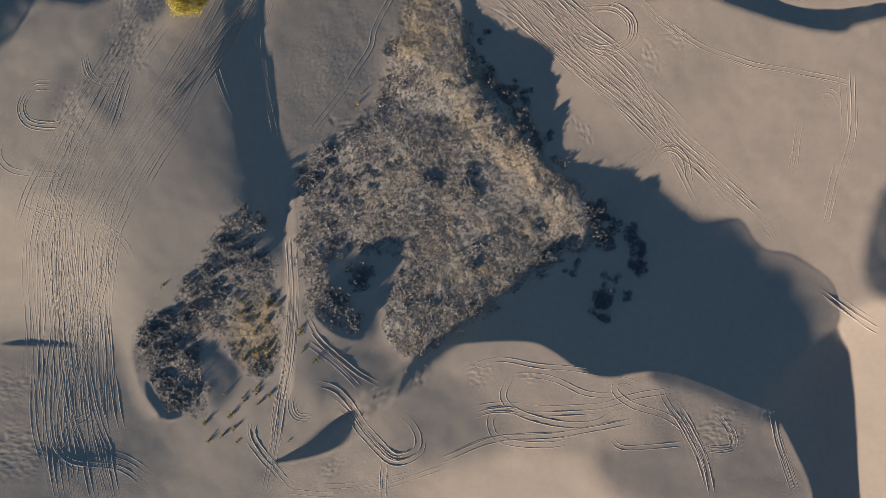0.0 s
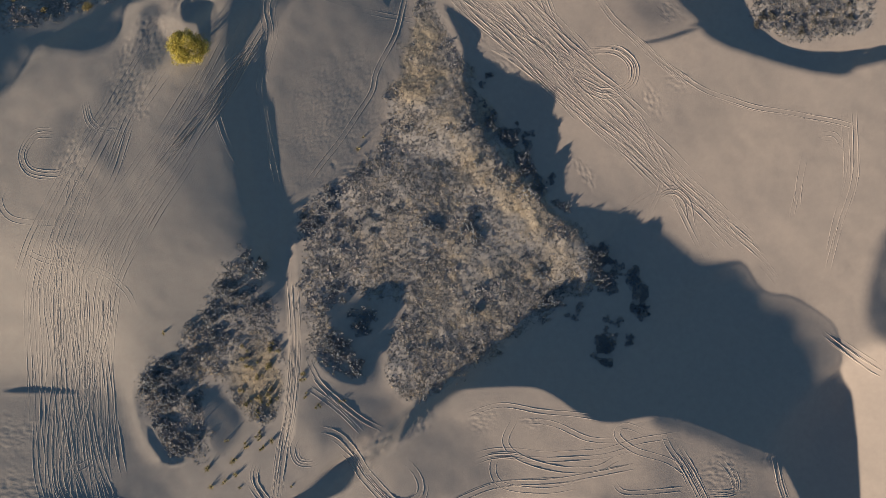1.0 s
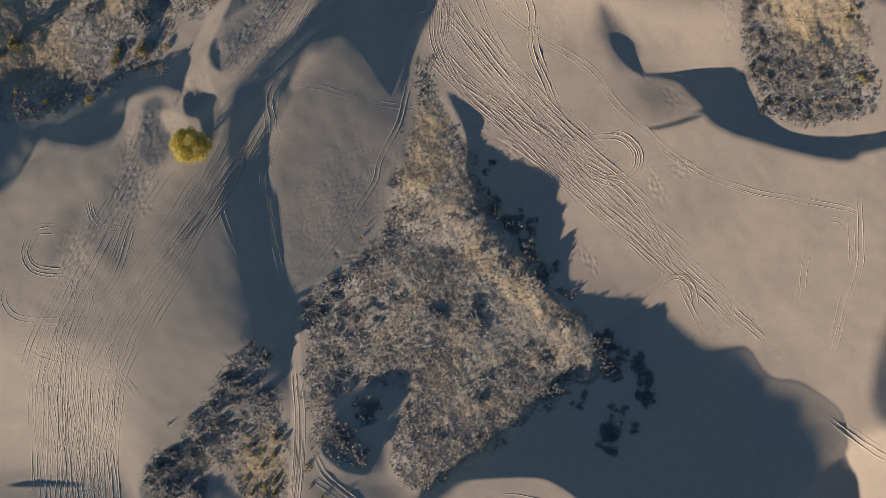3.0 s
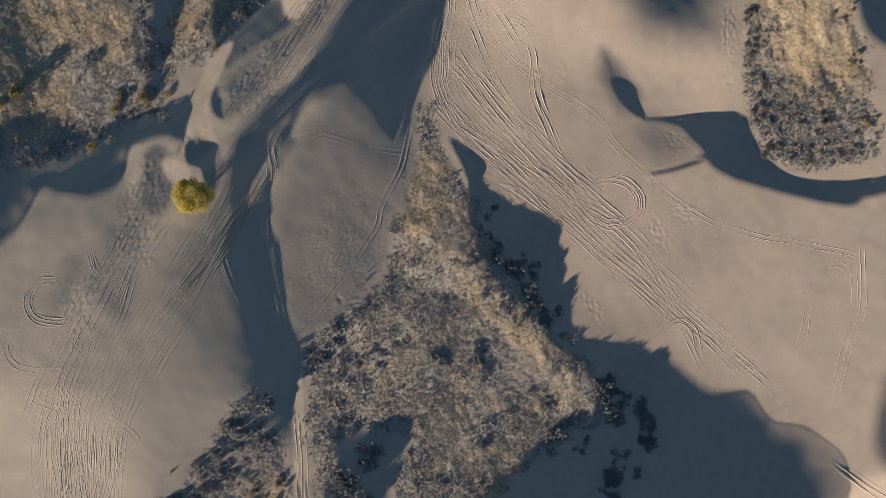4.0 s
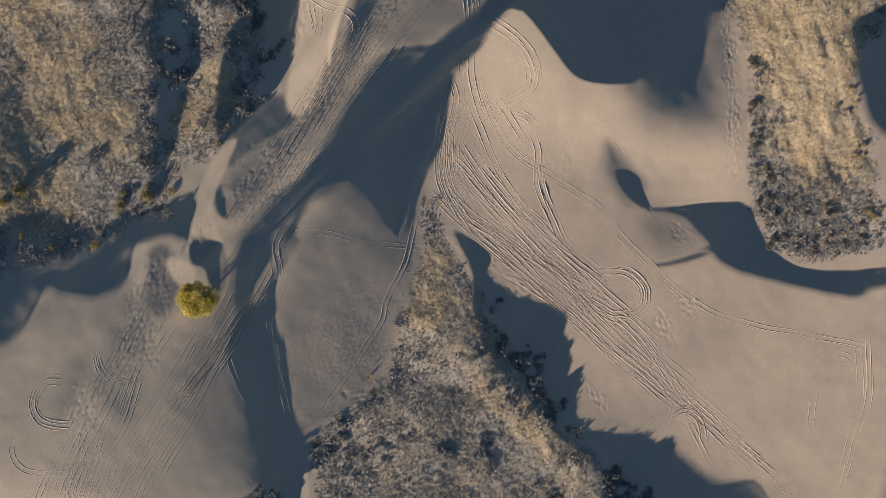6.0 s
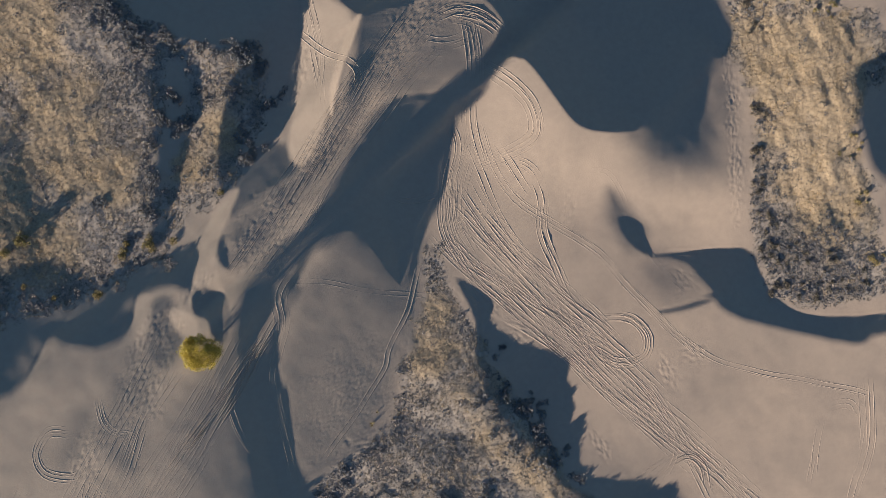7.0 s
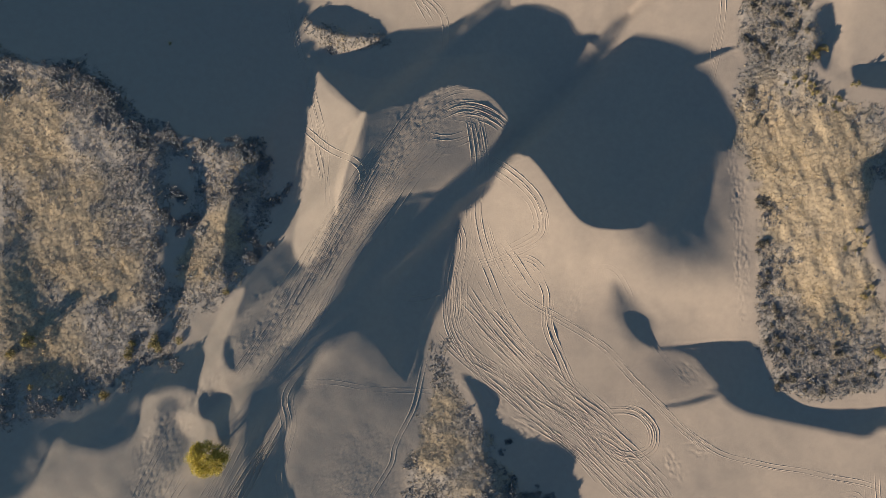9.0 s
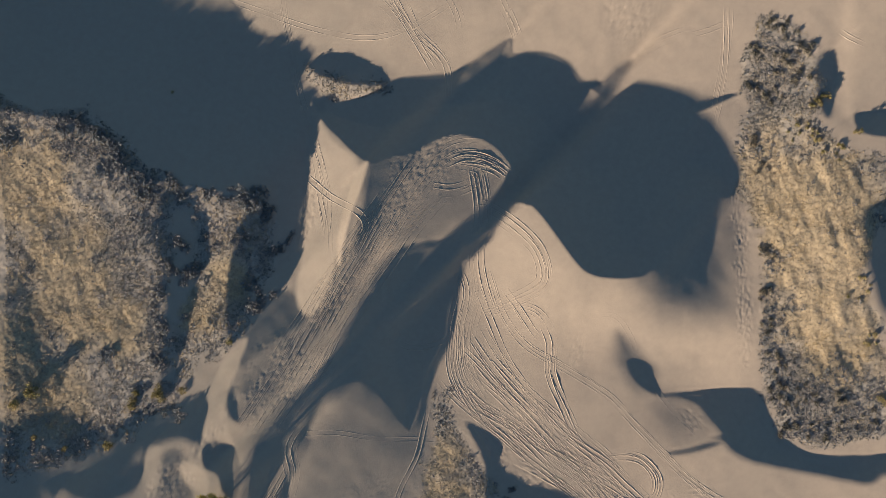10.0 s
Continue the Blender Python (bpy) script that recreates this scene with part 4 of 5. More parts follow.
def rut_strips(start):
    """All ruts: a rim thrown up between its two edges, laid into the sheet's surface; vertices, then quads numbered from start."""
    points, quads, count = [], [], start
    for rx, ry, ax, ay, deep in RUTS:
        ok = (rx > CORE[0] + 1) & (rx < CORE[1] - 1) & (ry > CORE[2] + 1) & (ry < CORE[3] - 1)
        if ok.sum() < 4 or not ok.all():
            rx, ry, ax, ay, deep = rx[ok], ry[ok], ax[ok], ay[ok], deep[ok]
        if len(rx) < 4:
            continue
        deep = deep * (1 - 0.8 * sample(GROWN, rx, ry))
        rows = []
        for off, high in ((-0.14, -0.3), (0.0, 0.9), (0.14, -0.3)):
            px, py = rx + ax * off, ry + ay * off
            rows.append(np.stack([px, py, sample(GZ, px, py) + high * deep - (0.01 if high < 0 else 0.0)], -1))
        points.append(np.stack(rows, 1).reshape(-1, 3))
        n = len(rx)
        k = count + (np.arange(n - 1)[:, None] * 3 + np.arange(2)[None, :]).ravel()
        gap = np.hypot(np.diff(rx), np.diff(ry)) < 1.5
        k = k[np.repeat(gap, 2)]
        quads.append(np.stack([k, k + 3, k + 4, k + 1], -1)[:, ::-1])
        count += 3 * n
    return np.vstack(points), np.vstack(quads).astype(np.int32)


def sheet(name, X, Y, Z, more_points, more_quads):
    ny, nx = X.shape
    me = bpy.data.meshes.new(name)
    me.vertices.add(nx * ny + len(more_points))
    me.vertices.foreach_set("co", np.vstack([np.stack([X, Y, Z], -1).reshape(-1, 3), more_points]).astype(np.float32).ravel())
    k = (np.arange(ny - 1)[:, None] * nx + np.arange(nx - 1)[None, :]).ravel()
    quads = np.stack([k, k + 1, k + nx + 1, k + nx], -1).astype(np.int32)
    quads = np.vstack([quads, more_quads])
    me.loops.add(quads.size)
    me.loops.foreach_set("vertex_index", quads.ravel())
    me.polygons.add(len(quads))
    me.polygons.foreach_set("loop_start", np.arange(0, quads.size, 4, dtype=np.int32))
    me.update(calc_edges=True)
    smooth = np.ones(len(quads), bool)
    smooth[len(quads) - len(more_quads):] = False
    me.polygons.foreach_set("use_smooth", smooth)
    return me


rut_points, rut_quads = rut_strips(GX.size)
ground_mesh = sheet("ground", GX, GY, GZ, rut_points, rut_quads)
ground_mesh.materials.append(sand)
layer = ground_mesh.attributes.new("grown", "FLOAT", "POINT")
layer.data.foreach_set("value", np.r_[GROWN.ravel(), sample(GROWN, rut_points[:, 0], rut_points[:, 1])].astype(np.float32))
layer = ground_mesh.attributes.new("golden", "FLOAT", "POINT")
layer.data.foreach_set("value", np.r_[golden(GX, GY).ravel(), golden(rut_points[:, 0], rut_points[:, 1])].astype(np.float32))
ground = tagged(new("ground", ground_mesh), "wind-blown dunes of pale tan sand crossed by tyre tracks", "ground", kind="structure")


# ---- plants ----
def leafy(name, stops_, rough=0.8):
    """Foliage whose colour varies from leaf to leaf and from plant to plant."""
    m, n, l, b = material(name, rough)
    geo = n.new("ShaderNodeNewGeometry")
    info = n.new("ShaderNodeObjectInfo")
    both = n.new("ShaderNodeMath")
    both.operation = "MULTIPLY_ADD"
    both.inputs[1].default_value = 0.65
    part_of = n.new("ShaderNodeMath")
    part_of.operation = "MULTIPLY"
    part_of.inputs[1].default_value = 0.35
    l.new(info.outputs["Random"], part_of.inputs[0])
    l.new(geo.outputs["Random Per Island"], both.inputs[0])
    l.new(part_of.outputs[0], both.inputs[2])
    l.new(ramp_node(n, l, both.outputs[0], *stops_), b.inputs["Base Color"])
    translucent(n, l, b, 0.25)
    return m


sage_leaf = leafy("sage_leaf", ((0.0, (0.16, 0.19, 0.215)), (0.5, (0.25, 0.27, 0.285)), (0.85, (0.32, 0.325, 0.315)), (1.0, (0.40, 0.385, 0.35))))
low_leaf = leafy("low_leaf", ((0.0, (0.07, 0.072, 0.064)), (0.5, (0.14, 0.137, 0.115)), (1.0, (0.28, 0.245, 0.18))))
rabbit_leaf = leafy("rabbit_leaf", ((0.0, (0.15, 0.145, 0.07)), (0.5, (0.29, 0.255, 0.12)), (0.85, (0.42, 0.345, 0.15)), (1.0, (0.48, 0.40, 0.20))))
straw = leafy("straw", ((0.0, (0.12, 0.10, 0.06)), (0.5, (0.29, 0.245, 0.135)), (1.0, (0.45, 0.38, 0.22))))
poplar_leaf = leafy("poplar_leaf", ((0.0, (0.17, 0.16, 0.034)), (0.45, (0.36, 0.315, 0.06)), (0.8, (0.54, 0.45, 0.10)), (1.0, (0.64, 0.53, 0.17))))
bark, bn, bl, bb = material("bark", 0.85)
bl.new(ramp_node(bn, bl, noise_node(bn, bl, 9.0, 5), (0.3, (0.09, 0.075, 0.06)), (0.7, (0.21, 0.18, 0.15))), bb.inputs["Base Color"])
bump_node(bn, bl, bb, noise_node(bn, bl, 22.0, 4), 0.6, 0.02)


def mesh_of(name, verts, faces, mat):
    me = bpy.data.meshes.new(name)
    me.from_pydata([tuple(v) for v in verts], [], faces)
    me.materials.append(mat)
    me.update()
    return me


def part(name, me, parent, label=""):
    ob = new(name, me)
    ob.parent = parent
    return tagged(ob, label) if label else ob


def stems_mesh(name, rnd, count, radius, high, thick, base=0.0, sides=4):
    """Tapered stems that spread from one root."""
    verts, faces = [], []
    for i in range(count):
        a, out = rnd.uniform(0, math.tau), radius * rnd.uniform(0.25, 0.85)
        top = Vector((math.cos(a) * out, math.sin(a) * out, high * rnd.uniform(0.5, 0.9)))
        bend = Vector((math.cos(a) * out * 0.35, math.sin(a) * out * 0.35, high * 0.4))
        start = len(verts)
        for p, t in ((Vector((0, 0, base)), thick), (bend, thick * 0.7), (top, thick * 0.25)):
            for k in range(sides):
                w = math.tau * k / sides
                verts.append((p.x + math.cos(w) * t, p.y + math.sin(w) * t, p.z))
        for ring in range(2):
            for k in range(sides):
                o, q = start + ring * sides, (k + 1) % sides
                faces.append((o + k, o + q, o + sides + q, o + sides + k))
    return mesh_of(name, verts, faces, bark)


def foliage_mesh(name, rnd, count, radius, high, leaf, mat, clumps=9, low=0.12):
    """Small pointed leaves gathered in uneven clumps, with gaps between them."""
    verts, faces = [], []
    spots = []
    for i in range(clumps):
        a, r = rnd.uniform(0, math.tau), radius * math.sqrt(rnd.uniform(0, 1)) * 0.8
        h = high * (1 - 0.55 * (r / radius) ** 2) * rnd.uniform(0.5, 0.95)
        spots.append((Vector((math.cos(a) * r, math.sin(a) * r, h)), min(radius, high * 1.6) * rnd.uniform(0.2, 0.38)))
    for i in range(count):
        c, size = spots[i % clumps]
        d = Vector((rnd.gauss(0, 1), rnd.gauss(0, 1), rnd.gauss(0, 0.75)))
        p = c + d.normalized() * size * rnd.uniform(0.4, 1.0)
        p.z = max(p.z, low * high)
        u = Vector((rnd.gauss(0, 1), rnd.gauss(0, 1), rnd.gauss(0, 0.8))).normalized()
        v = u.cross(Vector((rnd.gauss(0, 1), rnd.gauss(0, 1), rnd.gauss(0, 1)))).normalized()
        s = leaf * rnd.uniform(0.6, 1.4)
        k = len(verts)
        verts += [p - u * s, p + v * s * 0.45, p + u * s, p - v * s * 0.45]
        faces.append((k, k + 1, k + 2, k + 3))
    return mesh_of(name, verts, faces, mat)


def blades_mesh(name, rnd, count, radius, high, mat):
    """A tuft of bent blades."""
    verts, faces = [], []
    for i in range(count):
        a, r = rnd.uniform(0, math.tau), radius * rnd.uniform(0, 0.35)
        out, h, w = radius * rnd.uniform(0.4, 1.1), high * rnd.uniform(0.5, 1.0), rnd.uniform(0.015, 0.035)
        ca, sa = math.cos(a), math.sin(a)
        k = len(verts)
        for d, z, wide in ((r, 0, w), (r + out * 0.45, h * 0.75, w), (r + out, h, 0.004)):
            verts += [(ca * d - sa * wide, sa * d + ca * wide, z), (ca * d + sa * wide, sa * d - ca * wide, z)]
        faces += [(k, k + 1, k + 3, k + 2), (k + 2, k + 3, k + 5, k + 4)]
    return mesh_of(name, verts, faces, mat)


def bush(name, label, category, group, seed, radius, high, leaves, leaf, mat):
    rnd = random.Random(seed)
    root = tagged(new(name), label, category, group)
    part("woody_base", stems_mesh("woody_base", rnd, 9, radius, high, 0.025), root)
    part("foliage", foliage_mesh("foliage", rnd, leaves, radius, high, leaf, mat, 22), root)
    return root


def tussock(name, label, category, group, seed, radius, high, count, mat):
    rnd = random.Random(seed)
    root = tagged(new(name), label, category, group)
    part("leaf_tuft", blades_mesh("leaf_tuft", rnd, count, radius, high, mat), root)
    part("seed_head", blades_mesh("seed_head", rnd, 10, radius * 0.5, high * 1.35, straw), root)
    return root


# Each kind: a few different plants of radius 1 m, copied to their places.
sage = [bush("sagebrush", "dark grey-green sagebrush on the sandy slope", "shrub", "sagebrush on the dunes", s, 1.0, 0.34, 620, 0.075, sage_leaf) for s in range(5)]
low = [bush("low_shrub", "small dusty grey shrub among dry grass", "shrub", "low shrubs at the dune's edge", 20 + s, 1.0, 0.6, 300, 0.11, low_leaf) for s in range(4)]
rabbit = [bush("rabbitbrush", "yellow-green rabbitbrush rooted in bare sand", "shrub", "rabbitbrush on the sand", 40 + s, 1.0, 0.8, 300, 0.12, rabbit_leaf) for s in range(4)]
tuft = [tussock("grass_tussock", "lone green-gold grass tussock on bare sand", "grass tussock", "tussocks on the bare sand", 60 + s, 1.0, 0.8, 70, rabbit_leaf) for s in range(3)]
used = set()
spread = random.Random(77)


def cluster(kinds, x, y, reach, count, size):
    for i in range(count):
        a, r = spread.uniform(0, math.tau), reach * math.sqrt(spread.uniform(0, 1)) if count > 1 else 0.0
        px, py = x + math.cos(a) * r, y + math.sin(a) * r
        k = size * spread.uniform(0.65, 1.25)
        m = pose(px, py, float(ground_at(px, py)) - 0.06 * k, 0, 0, spread.uniform(0, 360))
        ob = kinds[spread.randrange(len(kinds))]
        if ob.name in used:
            ob = copy_thing(ob, m)
        else:
            ob.matrix_basis = m
        used.add(ob.name)
        ob.scale = (k * spread.uniform(0.75, 1.3), k * spread.uniform(0.75, 1.3), k * spread.uniform(0.7, 1.1))


cluster(sage, -21.4, 16.9, 2.2, 3, 1.2)
cluster(sage, -24.6, 11.8, 1.6, 3, 1.32)
cluster(sage, -18.9, 10.8, 2.5, 4, 0.96)
cluster(sage, -12.7, 12.3, 2.5, 3, 0.84)
cluster(sage, -1.9, 12.5, 1.6, 3, 1.32)
cluster(sage, 3.8, 13.3, 1.6, 3, 1.2)
cluster(sage, 6.8, 9.3, 1.6, 3, 1.1)
cluster(sage, -19.1, 0.1, 1.8, 3, 1.2)
cluster(sage, -15.6, -5.3, 2.0, 2, 1.56)
cluster(sage, -18.7, -10.6, 2.4, 2, 1.68)
cluster(sage, -13.8, -4.6, 0.8, 2, 1.56)
cluster(sage, -20.8, -9.1, 1.5, 3, 1.44)
cluster(sage, -16.1, -13.6, 1.2, 3, 1.44)
cluster(sage, -2.4, -9.5, 1.2, 2, 0.96)
cluster(sage, 4.5, -3.0, 1.0, 2, 1.2)
cluster(sage, 8.2, 31.9, 1.5, 4, 1.24)
cluster(sage, 10.9, 28.3, 1.8, 3, 1.38)
cluster(sage, 13.9, 23.2, 1.8, 3, 1.51)
cluster(sage, 16.9, 19.1, 1.8, 2, 1.51)
cluster(sage, 15.9, 28.4, 1.5, 3, 0.96)
cluster(sage, 16.2, 23.2, 1.2, 3, 0.96)
cluster(sage, 27.7, 6.3, 2.2, 4, 1.51)
cluster(sage, 29.1, 2.2, 1.6, 3, 1.51)
cluster(sage, 35.0, 2.2, 0.9, 3, 1.38)
cluster(sage, 35.9, -3.0, 0.8, 4, 1.51)
cluster(sage, 29.4, -9.7, 1.6, 2, 1.51)
cluster(sage, 19.1, -2.5, 1.0, 4, 1.51)
cluster(sage, 16.6, 4.2, 1.0, 2, 1.24)
cluster(sage, 33.6, -8.7, 0.8, 2, 0.96)
cluster(sage, -36.0, 6.3, 1.6, 4, 1.2)
cluster(sage, -33.9, 5.1, 1.2, 3, 1.32)
cluster(sage, -37.8, 1.1, 2.2, 2, 1.32)
cluster(sage, -35.1, -0.9, 2.0, 4, 1.2)
cluster(sage, -41.2, -2.4, 2.4, 2, 1.2)
cluster(sage, -43.8, -6.5, 2.4, 2, 1.2)
cluster(sage, -39.1, -8.1, 2.0, 4, 1.08)
cluster(sage, -46.1, -12.1, 2.0, 2, 1.2)
cluster(sage, -49.9, -11.6, 1.2, 3, 1.44)
cluster(sage, -52.6, -14.6, 1.6, 2, 1.56)
cluster(sage, -49.6, -18.3, 2.6, 3, 1.56)
cluster(sage, -46.6, -20.5, 1.6, 4, 1.32)
cluster(sage, -51.0, -24.2, 1.6, 2, 1.44)
cluster(sage, -47.9, -27.2, 1.8, 2, 1.44)
cluster(sage, -44.5, -26.6, 1.0, 3, 1.08)
cluster(sage, -54.3, -17.2, 0.8, 3, 1.2)
cluster(sage, -78.6, 105.2, 1.8, 4, 1.32)
cluster(sage, -69.2, 106.5, 2.4, 3, 1.08)
cluster(sage, -64.5, 105.9, 1.4, 3, 1.32)
cluster(sage, -61.6, 103.8, 1.2, 4, 1.56)
cluster(sage, -58.1, 97.7, 1.4, 4, 1.32)
cluster(sage, -55.5, 95.1, 1.6, 4, 1.32)
cluster(sage, -50.9, 96.0, 1.4, 3, 1.2)
cluster(sage, -45.2, 94.9, 1.4, 3, 1.08)
cluster(sage, -37.9, 94.2, 1.8, 2, 1.68)
cluster(sage, -35.1, 91.6, 1.0, 3, 1.32)
cluster(sage, -49.8, 86.4, 1.4, 2, 1.56)
cluster(sage, -48.5, 81.8, 1.3, 2, 1.56)
cluster(sage, -56.7, 88.6, 2.2, 4, 1.08)
cluster(sage, -62.8, 98.7, 1.6, 3, 0.96)
cluster(sage, -53.2, 77.4, 1.2, 3, 1.2)
cluster(sage, -53.8, 71.4, 1.0, 3, 1.32)
cluster(sage, -54.9, 65.6, 1.4, 3, 1.2)
cluster(sage, -63.4, 67.0, 1.4, 3, 1.08)
cluster(sage, -36.8, 75.4, 1.3, 2, 1.32)
cluster(sage, -32.9, 84.9, 1.6, 4, 0.96)
cluster(sage, -30.8, 86.9, 1.2, 3, 0.84)
cluster(sage, -57.8, 60.6, 1.6, 3, 1.08)
cluster(low, 55.1, 81.5, 1.6, 6, 0.6)
cluster(low, 55.1, 74.3, 1.5, 6, 0.6)
cluster(low, 55.8, 68.1, 1.8, 6, 0.6)
cluster(low, 56.7, 61.9, 2.2, 8, 0.6)
cluster(low, 56.9, 55.7, 2.2, 8, 0.6)
cluster(low, 58.2, 50.0, 2.0, 7, 0.6)
cluster(low, 63.7, 48.8, 2.4, 8, 0.55)
cluster(low, 68.7, 49.7, 2.4, 7, 0.55)
cluster(low, 61.5, 55.6, 2.4, 7, 0.5)
cluster(low, 66.4, 54.4, 2.6, 7, 0.5)
cluster(low, 73.9, 51.2, 2.0, 6, 0.6)
cluster(low, 57.0, 122.7, 1.4, 6, 0.6)
cluster(low, 60.5, 122.1, 1.8, 8, 0.6)
cluster(low, 63.1, 118.6, 1.4, 5, 0.7)
cluster(low, 54.5, 118.3, 1.6, 8, 0.6)
cluster(low, 58.6, 116.2, 2.0, 9, 0.6)
cluster(low, 62.4, 113.0, 1.6, 7, 0.6)
cluster(low, 53.8, 112.4, 1.6, 7, 0.6)
cluster(low, 57.6, 110.2, 1.8, 8, 0.6)
cluster(low, 53.7, 102.2, 1.0, 5, 0.6)
cluster(low, 55.0, 96.9, 1.2, 4, 0.6)
cluster(rabbit, -34.2, -13.2, 2.5, 7, 0.5)
cluster(rabbit, -32.0, -18.2, 2.0, 8, 0.5)
cluster(rabbit, -35.8, -18.4, 2.0, 6, 0.45)
cluster(rabbit, -31.4, -10.1, 1.2, 4, 0.5)
cluster(rabbit, -37.1, -11.1, 2.0, 4, 0.45)
cluster(rabbit, -34.1, -21.9, 1.2, 4, 0.5)
cluster(rabbit, 64.2, 108.6, 1.2, 5, 0.6)
cluster(rabbit, 66.1, 109.5, 0.8, 4, 0.6)
cluster(rabbit, 64.6, 103.6, 2.0, 6, 0.5)
cluster(rabbit, 66.9, 99.3, 2.4, 6, 0.5)
cluster(rabbit, 60.9, 103.8, 2.2, 6, 0.5)
cluster(rabbit, 71.1, 103.0, 0.4, 2, 0.7)
cluster(rabbit, 70.6, 75.5, 2.4, 6, 0.5)
cluster(rabbit, 72.7, 65.4, 1.6, 5, 0.5)
cluster(rabbit, 76.2, 55.2, 1.4, 4, 0.6)
cluster(rabbit, -53.8, 59.7, 0.9, 4, 0.9)
cluster(rabbit, -59.0, 58.1, 0.9, 3, 0.8)
cluster(rabbit, -58.0, 60.1, 0.6, 2, 0.7)
cluster(rabbit, -49.9, 60.3, 0.4, 1, 0.7)
cluster(rabbit, -63.3, 51.1, 0.8, 3, 0.8)
cluster(rabbit, -71.0, 50.6, 0.4, 1, 0.7)
cluster(rabbit, -76.3, 52.6, 0.4, 1, 0.6)
cluster(tuft, -42.4, -31.3, 0.5, 2, 0.5)
cluster(tuft, -41.8, -34.2, 0.3, 1, 0.5)
cluster(tuft, -39.4, -33.2, 0.4, 2, 0.5)
cluster(tuft, -38.0, -29.9, 0.5, 2, 0.55)
cluster(tuft, -37.5, -32.2, 0.4, 2, 0.5)
cluster(tuft, -36.7, -34.4, 0.3, 1, 0.45)
cluster(tuft, -35.8, -26.9, 0.7, 3, 0.5)
cluster(tuft, -33.4, -25.2, 0.8, 4, 0.5)
cluster(tuft, -32.4, -27.8, 0.7, 3, 0.5)
cluster(tuft, -30.7, -26.2, 0.5, 2, 0.5)
cluster(tuft, -39.3, -26.5, 0.4, 2, 0.4)
cluster(tuft, -27.6, -34.4, 0.2, 1, 0.4)
cluster(tuft, -25.0, -18.0, 0.7, 3, 0.4)
cluster(tuft, -22.6, -20.0, 0.8, 3, 0.35)
cluster(tuft, -18.6, -19.1, 0.5, 2, 0.35)
cluster(tuft, -25.6, -15.0, 0.8, 4, 0.45)
cluster(tuft, -49.9, -6.7, 0.2, 1, 0.45)
cluster(tuft, -15.8, 26.3, 0.3, 1, 0.5)
cluster(tuft, -14.8, 28.5, 0.3, 1, 0.5)
cluster(tuft, -51.6, 113.8, 0.3, 1, 0.5)
cluster(rabbit, -76.4, 60.7, 0, 1, 1.5)
cluster(rabbit, -79.1, 59.1, 0.8, 2, 0.9)
cluster(rabbit, -41.4, 68.8, 0.6, 2, 0.6)
cluster(sage, 7.9, 39.2, 1.6, 4, 0.9)
cluster(sage, 12.7, 30.0, 1.6, 2, 0.9)
cluster(sage, 18.2, 21.7, 1.8, 2, 0.9)
cluster(sage, 20.7, 15.6, 1.6, 2, 0.9)
cluster(sage, 30.3, 4.3, 2.4, 3, 0.8)
cluster(sage, 34.9, -0.4, 2.0, 3, 0.8)
cluster(sage, 30.4, -6.1, 2.0, 2, 0.8)
cluster(sage, 23.3, -3.0, 1.8, 2, 0.8)
cluster(sage, -68.2, 109.4, 2.0, 2, 1.0)
cluster(sage, -59.8, 101.3, 1.6, 2, 1.0)
cluster(sage, -42.2, 94.8, 1.6, 2, 1.0)
cluster(sage, -39.0, 86.1, 2.2, 2, 0.8)
cluster(sage, -38.7, 79.0, 2.0, 2, 0.8)
cluster(sage, -44.0, 73.2, 1.8, 4, 0.8)


# ---- sagebrush too close to count: one carpet of leaves ----
SOUTH_CARPET = [
    (-15.6, -5.3, 2.0, 3, 1.56), (-18.7, -10.6, 2.4, 4, 1.68), (10.9, 28.3, 1.8, 5, 1.38), (13.9, 23.2, 1.8, 5, 1.51), (16.9, 19.1, 1.8, 4, 1.51),
    (27.7, 6.3, 2.2, 6, 1.51), (29.1, 2.2, 1.6, 5, 1.51), (29.4, -9.7, 1.6, 4, 1.51), (-37.8, 1.1, 2.2, 4, 1.32), (-41.2, -2.4, 2.4, 4, 1.2),
    (-43.8, -6.5, 2.4, 4, 1.2), (-46.1, -12.1, 2.0, 4, 1.2), (-52.6, -14.6, 1.6, 4, 1.56), (-49.6, -18.3, 2.6, 5, 1.56), (-51.0, -24.2, 1.6, 4, 1.44),
]
MIDDLE_CARPET = [
    (-47.9, -27.2, 1.8, 4, 1.44), (-37.9, 94.2, 1.8, 4, 1.68), (-49.8, 86.4, 1.4, 3, 1.56), (-48.5, 81.8, 1.3, 3, 1.56), (-36.8, 75.4, 1.3, 3, 1.32),
    (12.7, 30.0, 1.6, 3, 0.9), (18.2, 21.7, 1.8, 4, 0.9), (20.7, 15.6, 1.6, 3, 0.9), (30.3, 4.3, 2.4, 5, 0.8), (34.9, -0.4, 2.0, 5, 0.8),
    (30.4, -6.1, 2.0, 4, 0.8), (23.3, -3.0, 1.8, 3, 0.8), (-68.2, 109.4, 2.0, 3, 1.0), (-59.8, 101.3, 1.6, 3, 1.0), (-42.2, 94.8, 1.6, 3, 1.0),
]
